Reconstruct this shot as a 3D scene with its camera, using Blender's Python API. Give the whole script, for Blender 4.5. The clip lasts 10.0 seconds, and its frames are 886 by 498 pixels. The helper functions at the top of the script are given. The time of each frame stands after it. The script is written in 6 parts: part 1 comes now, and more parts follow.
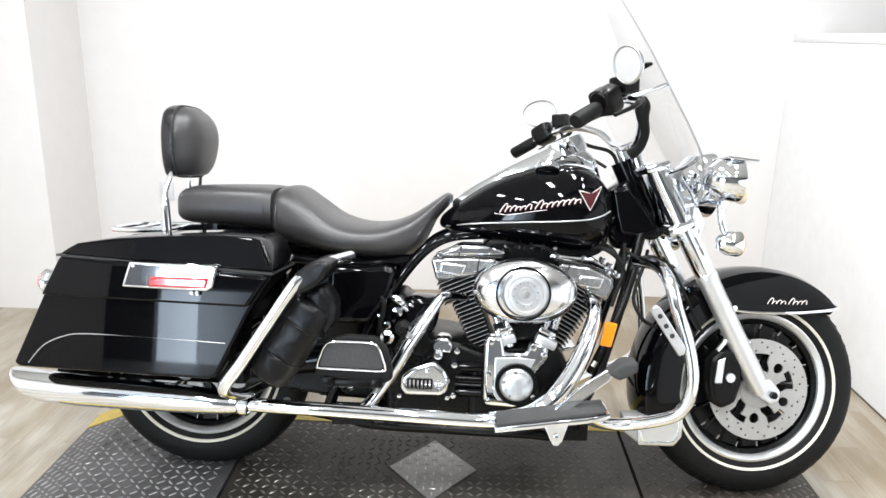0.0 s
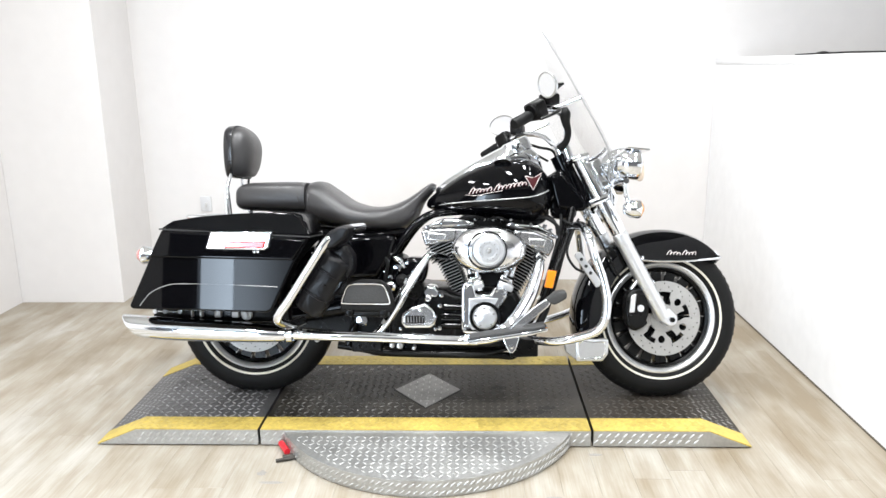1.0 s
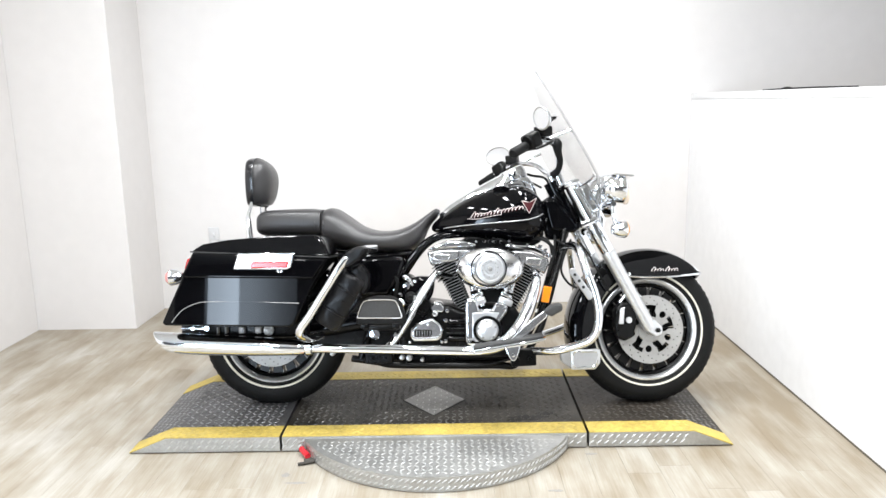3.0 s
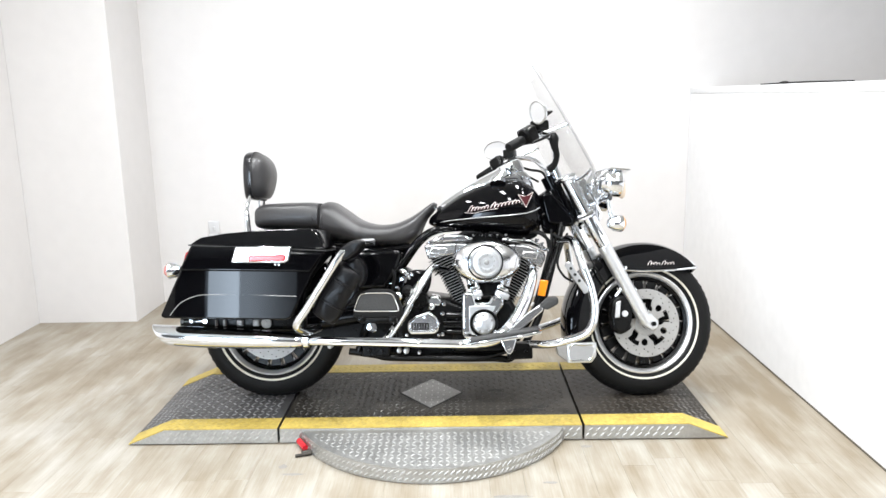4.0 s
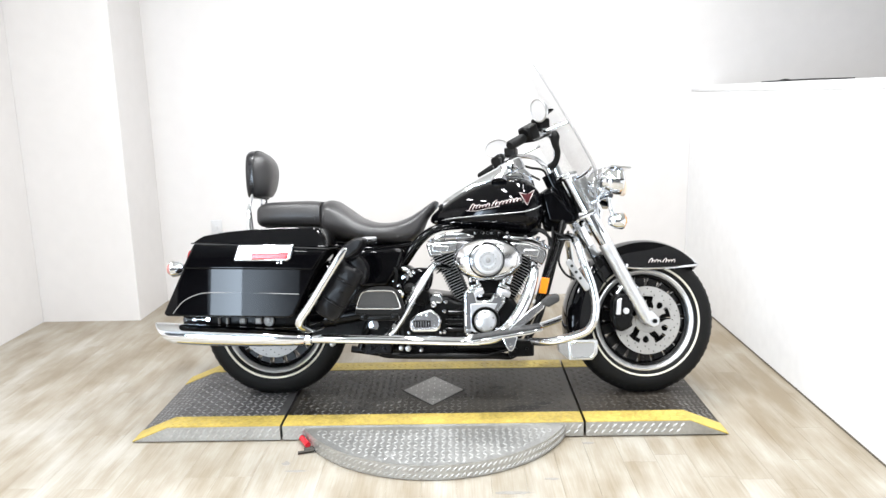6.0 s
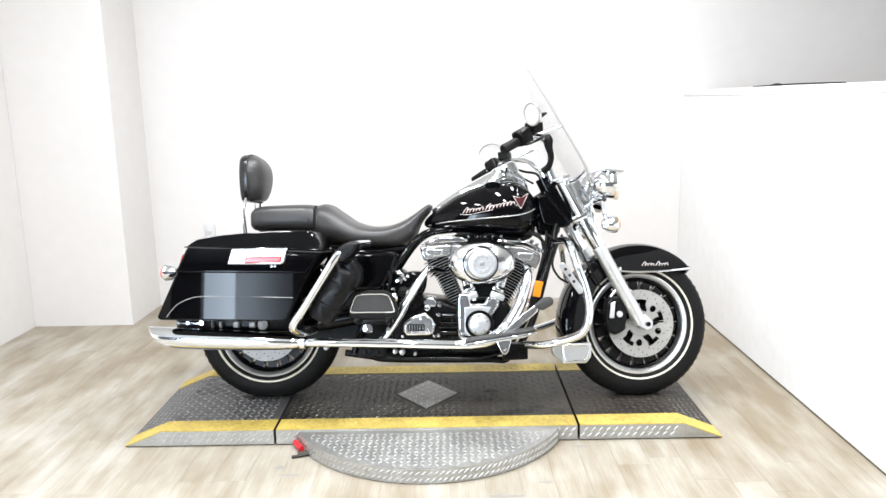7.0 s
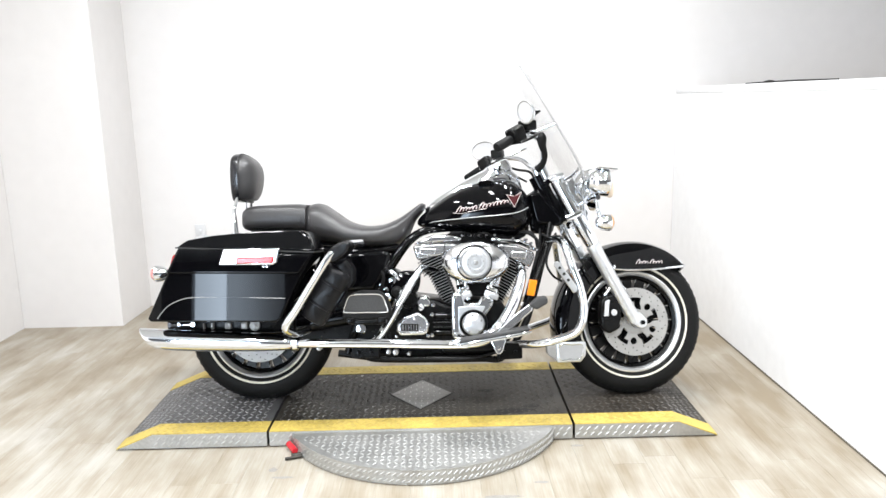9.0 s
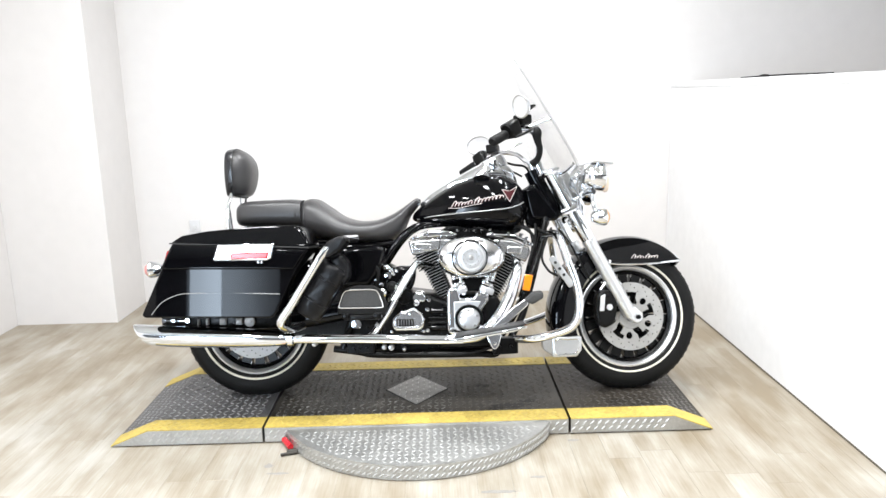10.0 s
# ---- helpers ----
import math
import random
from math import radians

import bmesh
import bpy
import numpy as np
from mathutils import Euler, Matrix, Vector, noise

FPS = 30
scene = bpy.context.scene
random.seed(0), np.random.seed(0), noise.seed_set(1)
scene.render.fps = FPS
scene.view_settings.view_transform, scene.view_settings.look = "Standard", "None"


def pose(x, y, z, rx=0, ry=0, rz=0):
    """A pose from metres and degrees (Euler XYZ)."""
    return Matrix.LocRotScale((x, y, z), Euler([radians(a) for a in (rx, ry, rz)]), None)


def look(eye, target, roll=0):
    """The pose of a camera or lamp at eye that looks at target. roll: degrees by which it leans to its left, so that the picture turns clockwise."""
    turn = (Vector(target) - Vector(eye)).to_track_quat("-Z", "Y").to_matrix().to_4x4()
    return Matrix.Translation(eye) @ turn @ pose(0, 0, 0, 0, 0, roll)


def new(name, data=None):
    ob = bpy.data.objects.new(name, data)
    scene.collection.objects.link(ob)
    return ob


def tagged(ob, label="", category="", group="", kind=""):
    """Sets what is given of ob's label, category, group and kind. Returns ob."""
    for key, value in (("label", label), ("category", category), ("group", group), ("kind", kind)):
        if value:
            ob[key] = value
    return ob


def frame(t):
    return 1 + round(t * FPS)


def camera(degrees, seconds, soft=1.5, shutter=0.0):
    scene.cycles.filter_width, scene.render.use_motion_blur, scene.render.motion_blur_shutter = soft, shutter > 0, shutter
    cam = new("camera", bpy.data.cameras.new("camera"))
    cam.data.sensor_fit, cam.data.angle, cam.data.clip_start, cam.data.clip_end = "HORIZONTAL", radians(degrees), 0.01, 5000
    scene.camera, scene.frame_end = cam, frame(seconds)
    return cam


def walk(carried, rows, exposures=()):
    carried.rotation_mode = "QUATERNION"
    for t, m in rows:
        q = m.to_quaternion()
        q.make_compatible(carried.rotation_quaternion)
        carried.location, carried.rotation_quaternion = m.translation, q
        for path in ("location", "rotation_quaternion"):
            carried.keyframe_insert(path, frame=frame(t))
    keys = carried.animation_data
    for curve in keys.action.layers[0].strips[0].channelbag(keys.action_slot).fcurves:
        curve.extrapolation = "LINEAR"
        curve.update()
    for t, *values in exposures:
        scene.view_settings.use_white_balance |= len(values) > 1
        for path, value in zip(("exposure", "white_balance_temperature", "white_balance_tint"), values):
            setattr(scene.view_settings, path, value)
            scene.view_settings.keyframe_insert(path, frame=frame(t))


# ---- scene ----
cam = camera(60.8, 10.0)
PATH = [
    (0, (0.077, -2.046, 1.353), (0.020, -0.124, 0.802), 1.25),
    (0.1, (0.071, -2.139, 1.354), (0.042, -0.204, 0.849), 0.64),
    (0.2, (0.064, -2.242, 1.354), (0.043, -0.306, 0.853), 0.12),
    (0.3, (0.057, -2.328, 1.355), (0.042, -0.391, 0.855), 0.31),
    (0.4, (0.054, -2.422, 1.355), (0.034, -0.482, 0.866), 0.94),
    (0.5, (0.059, -2.517, 1.356), (0.043, -0.563, 0.931), 0.30),
    (0.6, (0.076, -2.590, 1.357), (0.046, -0.632, 0.952), 0.37),
    (0.7, (0.102, -2.666, 1.357), (0.040, -0.706, 0.966), 0.29),
    (0.8, (0.131, -2.745, 1.358), (0.036, -0.791, 0.943), 0.12),
    (0.9, (0.156, -2.811, 1.359), (0.097, -0.857, 0.940), 0.16),
    (1, (0.171, -2.876, 1.360), (0.102, -0.934, 0.887), -0.70),
    (1.1, (0.173, -2.920, 1.361), (0.125, -0.976, 0.895), -0.79),
    (1.2, (0.166, -2.961, 1.363), (0.130, -1.008, 0.930), -0.18),
    (1.3, (0.154, -3.003, 1.365), (0.134, -1.042, 0.971), 0.35),
    (1.4, (0.141, -3.050, 1.366), (0.103, -1.086, 0.986), 0.31),
    (1.5, (0.130, -3.085, 1.366), (0.072, -1.122, 0.990), 0.70),
    (1.6, (0.121, -3.105, 1.365), (0.049, -1.143, 0.983), -0.39),
    (1.7, (0.113, -3.127, 1.364), (0.031, -1.172, 0.952), -0.86),
    (1.8, (0.104, -3.146, 1.362), (0.037, -1.194, 0.931), -0.94),
    (1.9, (0.095, -3.151, 1.360), (0.064, -1.195, 0.941), -0.66),
    (2, (0.088, -3.173, 1.358), (0.070, -1.214, 0.956), -0.00),
    (2.1, (0.083, -3.169, 1.358), (0.072, -1.211, 0.954), 0.00),
    (2.2, (0.082, -3.176, 1.358), (0.080, -1.214, 0.968), 0.10),
    (3.3, (0.095, -3.152, 1.358), (0.064, -1.189, 0.977), -1.36),
    (3.5, (0.098, -3.167, 1.358), (0.063, -1.207, 0.962), -0.70),
    (3.7, (0.104, -3.160, 1.358), (0.078, -1.202, 0.950), -1.35),
    (4, (0.115, -3.172, 1.358), (0.083, -1.212, 0.962), -1.10),
    (4.2, (0.116, -3.171, 1.357), (0.086, -1.213, 0.949), -1.24),
    (4.5, (0.115, -3.182, 1.355), (0.082, -1.224, 0.951), -1.50),
    (4.7, (0.116, -3.174, 1.354), (0.084, -1.216, 0.948), -1.42),
    (5, (0.118, -3.190, 1.354), (0.084, -1.232, 0.948), -1.10),
    (5.2, (0.119, -3.180, 1.355), (0.082, -1.222, 0.946), -1.20),
    (5.5, (0.119, -3.195, 1.357), (0.079, -1.237, 0.953), -1.00),
    (5.7, (0.119, -3.188, 1.356), (0.076, -1.229, 0.956), -1.16),
    (6.8, (0.117, -3.185, 1.350), (0.095, -1.224, 0.960), -1.30),
    (7, (0.117, -3.190, 1.349), (0.096, -1.227, 0.964), -1.20),
    (7.2, (0.118, -3.184, 1.350), (0.094, -1.222, 0.962), -1.40),
    (7.5, (0.120, -3.177, 1.352), (0.098, -1.217, 0.956), -1.20),
    (7.7, (0.116, -3.157, 1.350), (0.101, -1.197, 0.954), -1.25),
    (8, (0.110, -3.169, 1.347), (0.109, -1.208, 0.953), -1.40),
    (8.2, (0.117, -3.150, 1.348), (0.115, -1.190, 0.947), -1.63),
    (8.5, (0.127, -3.166, 1.351), (0.128, -1.206, 0.952), -1.70),
    (8.7, (0.121, -3.156, 1.352), (0.119, -1.195, 0.957), -1.34),
    (9, (0.108, -3.168, 1.352), (0.110, -1.207, 0.960), -1.40),
    (9.2, (0.107, -3.167, 1.353), (0.110, -1.206, 0.959), -1.27),
    (9.5, (0.110, -3.165, 1.354), (0.118, -1.206, 0.951), -1.40),
    (9.7, (0.109, -3.153, 1.352), (0.123, -1.195, 0.946), -1.64),
    (10, (0.108, -3.161, 1.347), (0.122, -1.202, 0.944), -1.50),
]
walk(cam, [(t, look(eye, target, roll)) for t, eye, target, roll in PATH],
     exposures=[(0, -0.02), (1.0, -0.02), (2.0, -0.05), (4.5, -0.05), (5.6, -0.02), (7.0, 0.02), (10, 0.02)])

# ---------------- world and light ----------------
world = bpy.data.worlds.new("world")
scene.world = world
world.use_nodes = True
wb = world.node_tree.nodes["Background"]
wb.inputs[0].default_value = (0.85, 0.92, 1.0, 1)
wb.inputs[1].default_value = 0.0


def area_lamp(name, at, aim, size, size_y, watts, colour):
    data = bpy.data.lights.new(name, "AREA")
    data.shape, data.size, data.size_y, data.energy, data.color = "RECTANGLE", size, size_y, watts, colour
    ob = new(name, data)
    ob.matrix_world = look(at, aim)
    return ob


# rows of fluorescent ceiling lamps over the bay
for lx, ly, watts in ((-1.25, -3.7, 44), (-1.25, -2.1, 44), (-1.25, -0.5, 40), (-0.1, -3.7, 40), (-0.1, -2.1, 40), (-0.1, -0.5, 40),
                      (1.0, -3.7, 24), (1.0, -2.1, 26), (1.0, -0.5, 38), (0.65, 0.60, 46)):
    area_lamp("ceiling_lamp", (lx, ly, 2.93), (lx, ly, 0), 0.09, 0.60, watts, (0.952, 0.972, 0.988))

# ---------------- materials ----------------


def mat(name, colour, rough=0.5, metal=0.0, coat=0.0, var=0.0, scale=8.0, bump=0.0, bump_scale=60.0, rough_var=0.0,
        rnd=0.0, spec=0.5, stretch=(1, 1, 1), island=0.0):
    """A principled surface with colour variation at two scales, roughness wear and fine relief."""
    m = bpy.data.materials.new(name)
    m.use_nodes = True
    nt = m.node_tree
    n, l = nt.nodes, nt.links
    b = n["Principled BSDF"]
    b.inputs["Base Color"].default_value = (*colour, 1)
    b.inputs["Roughness"].default_value = rough
    b.inputs["Metallic"].default_value = metal
    b.inputs["Specular IOR Level"].default_value = spec
    b.inputs["Coat Weight"].default_value = coat
    b.inputs["Coat Roughness"].default_value = 0.03
    tc = n.new("ShaderNodeTexCoord")
    mp = n.new("ShaderNodeMapping")
    mp.inputs["Scale"].default_value = stretch
    l.new(tc.outputs["Object"], mp.inputs[0])
    if var or rough_var:
        a = n.new("ShaderNodeTexNoise")
        a.inputs["Scale"].default_value, a.inputs["Detail"].default_value = scale, 6
        c = n.new("ShaderNodeTexNoise")
        c.inputs["Scale"].default_value, c.inputs["Detail"].default_value = scale * 9, 4
        l.new(mp.outputs[0], a.inputs["Vector"])
        l.new(mp.outputs[0], c.inputs["Vector"])
        mix = n.new("ShaderNodeMath")
        mix.operation = "MULTIPLY_ADD"
        mix.inputs[1].default_value = 0.5
        half = n.new("ShaderNodeMath")
        half.operation = "MULTIPLY"
        half.inputs[1].default_value = 0.5
        l.new(c.outputs["Fac"], half.inputs[0])
        l.new(a.outputs["Fac"], mix.inputs[0])
        l.new(half.outputs[0], mix.inputs[2])
        if var:
            r = n.new("ShaderNodeMapRange")
            r.inputs["From Min"].default_value, r.inputs["From Max"].default_value = 0.3, 0.7
            r.inputs["To Min"].default_value, r.inputs["To Max"].default_value = 1 - var, 1 + var
            l.new(mix.outputs[0], r.inputs[0])
            val = r.outputs[0]
            if rnd or island:
                if island:
                    src = n.new("ShaderNodeNewGeometry").outputs["Random Per Island"]
                else:
                    src = n.new("ShaderNodeObjectInfo").outputs["Random"]
                rr = n.new("ShaderNodeMapRange")
                amount = rnd or island
                rr.inputs["To Min"].default_value, rr.inputs["To Max"].default_value = 1 - amount, 1 + amount
                l.new(src, rr.inputs[0])
                mul = n.new("ShaderNodeMath")
                mul.operation = "MULTIPLY"
                l.new(val, mul.inputs[0])
                l.new(rr.outputs[0], mul.inputs[1])
                val = mul.outputs[0]
            vm = n.new("ShaderNodeVectorMath")
            vm.operation = "SCALE"
            vm.inputs[0].default_value = colour
            l.new(val, vm.inputs["Scale"])
            l.new(vm.outputs[0], b.inputs["Base Color"])
        if rough_var:
            r2 = n.new("ShaderNodeMapRange")
            r2.inputs["From Min"].default_value, r2.inputs["From Max"].default_value = 0.3, 0.7
            r2.inputs["To Min"].default_value, r2.inputs["To Max"].default_value = max(0.02, rough - rough_var), rough + rough_var
            l.new(mix.outputs[0], r2.inputs[0])
            l.new(r2.outputs[0], b.inputs["Roughness"])
    if bump:
        t = n.new("ShaderNodeTexNoise")
        t.inputs["Scale"].default_value, t.inputs["Detail"].default_value = bump_scale, 5
        l.new(mp.outputs[0], t.inputs["Vector"])
        bp = n.new("ShaderNodeBump")
        bp.inputs["Strength"].default_value, bp.inputs["Distance"].default_value = bump, 0.004
        l.new(t.outputs["Fac"], bp.inputs["Height"])
        l.new(bp.outputs[0], b.inputs["Normal"])
    return m


WALL = mat("white_wall_paint", (0.655, 0.637, 0.63), 0.55, var=0.03, scale=1.3, bump=0.08, bump_scale=90)
CEIL = mat("ceiling_paint", (0.72, 0.72, 0.70), 0.8, var=0.03, scale=2)
PARTITION = mat("cool_white_wall_paint", (0.74, 0.74, 0.748), 0.5, var=0.05, scale=1.6, bump=0.08, bump_scale=90)
# dark, so that gloss black mirrors little of the unseen walls
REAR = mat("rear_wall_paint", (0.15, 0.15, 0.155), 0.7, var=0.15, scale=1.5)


def plank_material():
    """Whitewashed oak: streaks along the board, pale and brown patches, and a tone of its own for each board."""
    m = bpy.data.materials.new("whitewashed_oak")
    m.use_nodes = True
    n, l = m.node_tree.nodes, m.node_tree.links
    b = n["Principled BSDF"]
    tc, info = n.new("ShaderNodeTexCoord"), n.new("ShaderNodeObjectInfo")
    add = n.new("ShaderNodeVectorMath")
    add.operation = "MULTIPLY_ADD"
    l.new(info.outputs["Random"], add.inputs[0])
    add.inputs[1].default_value = (37.0, 53.0, 11.0)
    l.new(tc.outputs["Object"], add.inputs[2])
    spread = n.new("ShaderNodeNewGeometry")
    fac = []
    for scale, size, detail in (((9, 1.1, 1), 2.2, 6), ((60, 2.2, 1), 3.0, 4), ((3.6, 1.5, 1), 1.9, 5)):
        mp, t = n.new("ShaderNodeMapping"), n.new("ShaderNodeTexNoise")
        mp.inputs["Scale"].default_value = scale
        t.inputs["Scale"].default_value, t.inputs["Detail"].default_value = size, detail
        l.new(add.outputs[0] if len(fac) < 2 else spread.outputs["Position"], mp.inputs[0])
        l.new(mp.outputs[0], t.inputs["Vector"])
        fac.append(t.outputs["Fac"])
    ramp = n.new("ShaderNodeValToRGB")
    e = ramp.color_ramp.elements
    e[0].position, e[0].color = 0.30, (0.205, 0.163, 0.108, 1)
    e[1].position, e[1].color = 0.72, (0.425, 0.408, 0.370, 1)
    mid = ramp.color_ramp.elements.new(0.5)
    mid.color = (0.300, 0.266, 0.212, 1)
    s1, s2, s3 = (n.new("ShaderNodeMath") for _ in range(3))
    for q, k in ((s1, 0.36), (s2, 0.22), (s3, 0.62)):
        q.operation = "MULTIPLY_ADD"
        q.inputs[1].default_value = k
    l.new(fac[0], s1.inputs[0])
    s1.inputs[2].default_value = -0.21
    l.new(fac[1], s2.inputs[0])
    l.new(s1.outputs[0], s2.inputs[2])
    l.new(fac[2], s3.inputs[0])
    l.new(s2.outputs[0], s3.inputs[2])
    own = n.new("ShaderNodeMath")
    own.operation = "MULTIPLY_ADD"
    own.inputs[1].default_value = 0.04
    l.new(info.outputs["Random"], own.inputs[0])
    l.new(s3.outputs[0], own.inputs[2])
    # light falloff painted into the tone: paler in front of the platform, randomly blotched
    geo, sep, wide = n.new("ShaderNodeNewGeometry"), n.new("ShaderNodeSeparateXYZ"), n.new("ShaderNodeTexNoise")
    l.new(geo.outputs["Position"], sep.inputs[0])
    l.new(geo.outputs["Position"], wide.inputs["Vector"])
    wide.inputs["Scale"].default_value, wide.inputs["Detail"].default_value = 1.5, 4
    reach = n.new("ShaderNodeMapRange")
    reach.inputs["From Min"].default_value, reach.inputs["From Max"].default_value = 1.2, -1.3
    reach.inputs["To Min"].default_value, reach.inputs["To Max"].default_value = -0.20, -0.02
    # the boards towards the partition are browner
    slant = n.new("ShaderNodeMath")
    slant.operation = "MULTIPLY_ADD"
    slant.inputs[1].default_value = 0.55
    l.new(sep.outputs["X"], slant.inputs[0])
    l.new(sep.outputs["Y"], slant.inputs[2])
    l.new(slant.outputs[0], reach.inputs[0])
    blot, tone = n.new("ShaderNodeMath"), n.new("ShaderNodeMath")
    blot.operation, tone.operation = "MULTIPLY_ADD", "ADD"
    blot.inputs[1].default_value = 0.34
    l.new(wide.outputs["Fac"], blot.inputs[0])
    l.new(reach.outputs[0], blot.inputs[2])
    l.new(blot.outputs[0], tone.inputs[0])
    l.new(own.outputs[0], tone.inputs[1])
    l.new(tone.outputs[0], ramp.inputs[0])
    l.new(ramp.outputs[0], b.inputs["Base Color"])
    b.inputs["Roughness"].default_value = 0.42
    bp = n.new("ShaderNodeBump")
    bp.inputs["Strength"].default_value, bp.inputs["Distance"].default_value = 0.12, 0.002
    l.new(fac[1], bp.inputs["Height"])
    l.new(bp.outputs[0], b.inputs["Normal"])
    return m


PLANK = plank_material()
FOOTSHADE = mat("foot_shade", (0.10, 0.085, 0.065), 0.8, var=0.4, scale=6)
SEAM = mat("floor_seam", (0.25, 0.20, 0.145), 0.8, var=0.1)
DECK = mat("worn_deck_steel", (0.038, 0.034, 0.029), 0.5, 0.4, var=0.75, scale=2.2, bump=0.15, bump_scale=200, rough_var=0.12)
LUG = mat("worn_lug_steel", (0.150, 0.144, 0.136), 0.34, 0.7, var=0.6, scale=2.5, rough_var=0.1)
ALU = mat("bright_tread_aluminium", (0.43, 0.43, 0.42), 0.38, 0.75, var=0.2, scale=9, bump=0.08, bump_scale=250, rough_var=0.1)
ALULUG = mat("bright_tread_lug", (0.48, 0.48, 0.47), 0.5, 0.45, var=0.15, scale=9)
YELLOW = mat("yellow_paint", (0.46, 0.345, 0.080), 0.55, var=0.35, scale=7, bump=0.1, bump_scale=120, rough_var=0.1)
RED = mat("red_plastic", (0.55, 0.02, 0.03), 0.3, var=0.1)
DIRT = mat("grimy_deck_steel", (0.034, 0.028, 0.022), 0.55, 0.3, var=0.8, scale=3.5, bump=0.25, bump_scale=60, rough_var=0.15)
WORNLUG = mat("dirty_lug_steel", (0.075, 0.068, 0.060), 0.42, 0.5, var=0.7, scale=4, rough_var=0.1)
PATCH = mat("dull_tread_plate", (0.27, 0.265, 0.255), 0.42, 0.7, var=0.3, scale=12, bump=0.1, bump_scale=200, rough_var=0.1)
PATCHLUG = mat("worn_bright_lug", (0.42, 0.415, 0.40), 0.36, 0.75, var=0.2, scale=9)
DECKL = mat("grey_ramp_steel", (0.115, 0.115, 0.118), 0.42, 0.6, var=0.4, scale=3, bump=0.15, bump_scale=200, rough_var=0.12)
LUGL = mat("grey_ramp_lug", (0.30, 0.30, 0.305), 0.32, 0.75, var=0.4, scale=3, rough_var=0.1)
GAP = mat("dark_gap", (0.02, 0.02, 0.02), 0.8, var=0.2)

# ---------------- mesh helpers ----------------


def finish(bm, sharp=0.6, smooth=True):
    bmesh.ops.recalc_face_normals(bm, faces=bm.faces)
    for f in bm.faces:
        f.smooth = smooth
    for e in bm.edges:
        if len(e.link_faces) == 2 and e.calc_face_angle(0) > sharp:
            e.smooth = False
    return bm


def part(name, bm, material, parent=None, label="", m=None, sharp=0.6):
    """Links a bmesh as one mesh object under a thing or a part."""
    if m is not None:
        bm.transform(m)
    finish(bm, sharp)
    me = bpy.data.meshes.new(name)
    bm.to_mesh(me)
    bm.free()
    me.materials.append(material)
    ob = new(name, me)
    if parent is not None:
        ob.parent = parent
    if label:
        ob["label"] = label
    return ob


def box(x0, x1, y0, y1, z0, z1, bevel=0.0, seg=2):
    bm = bmesh.new()
    bmesh.ops.create_cube(bm, size=1)
    bm.transform(Matrix.LocRotScale(((x0 + x1) / 2, (y0 + y1) / 2, (z0 + z1) / 2), None, (x1 - x0, y1 - y0, z1 - z0)))
    if bevel:
        bmesh.ops.bevel(bm, geom=list(bm.edges), offset=bevel, segments=seg, affect="EDGES", profile=0.5)
    return bm


def prism(poly, y0, y1, bevel=0.0, seg=2):
    """A polygon in x and z, drawn out from y0 to y1, with rounded edges."""
    bm = bmesh.new()
    a = [bm.verts.new((x, y0, z)) for x, z in poly]
    b = [bm.verts.new((x, y1, z)) for x, z in poly]
    bm.faces.new(a)
    bm.faces.new(b[::-1])
    k = len(poly)
    for i in range(k):
        bm.faces.new((a[i], b[i], b[(i + 1) % k], a[(i + 1) % k]))
    bmesh.ops.recalc_face_normals(bm, faces=bm.faces)
    if bevel:
        bmesh.ops.bevel(bm, geom=list(bm.edges), offset=bevel, segments=seg, affect="EDGES", profile=0.5, clamp_overlap=True)
        # a narrow inner margin keeps the two flat sides flat
        sides = sorted(bm.faces, key=lambda f: f.calc_area() * abs(f.normal.y))[-2:]
        bmesh.ops.inset_individual(bm, faces=sides, thickness=min(0.003, bevel * 0.4))
    return bm


def smooth_path(pts, k=6, closed=False):
    """Points on a Catmull-Rom curve through pts (tuples of any length)."""
    p = [np.array(q, float) for q in pts]
    n = len(p)
    out = []
    for i in range(n if closed else n - 1):
        if closed:
            a, b, c, d = p[i - 1], p[i], p[(i + 1) % n], p[(i + 2) % n]
        else:
            b, c = p[i], p[i + 1]
            a = p[i - 1] if i else 2 * b - c
            d = p[i + 2] if i + 2 < n else 2 * c - b
        for s in range(k):
            t = s / k
            out.append(0.5 * (2 * b + (c - a) * t + (2 * a - 5 * b + 4 * c - d) * t * t + (3 * b - a - 3 * c + d) * t ** 3))
    if not closed:
        out.append(p[-1])
    return out


def loft(rings, caps=True, closed=False):
    """A skin over rings of equally many points."""
    bm = bmesh.new()
    vs = [[bm.verts.new(tuple(q)) for q in r] for r in rings]
    k = len(rings[0])
    count = len(vs) if closed else len(vs) - 1
    for i in range(count):
        r, s = vs[i], vs[(i + 1) % len(vs)]
        for j in range(k):
            bm.faces.new((r[j], r[(j + 1) % k], s[(j + 1) % k], s[j]))
    if caps and not closed:
        bm.faces.new(vs[0][::-1])
        bm.faces.new(vs[-1])
    return bm


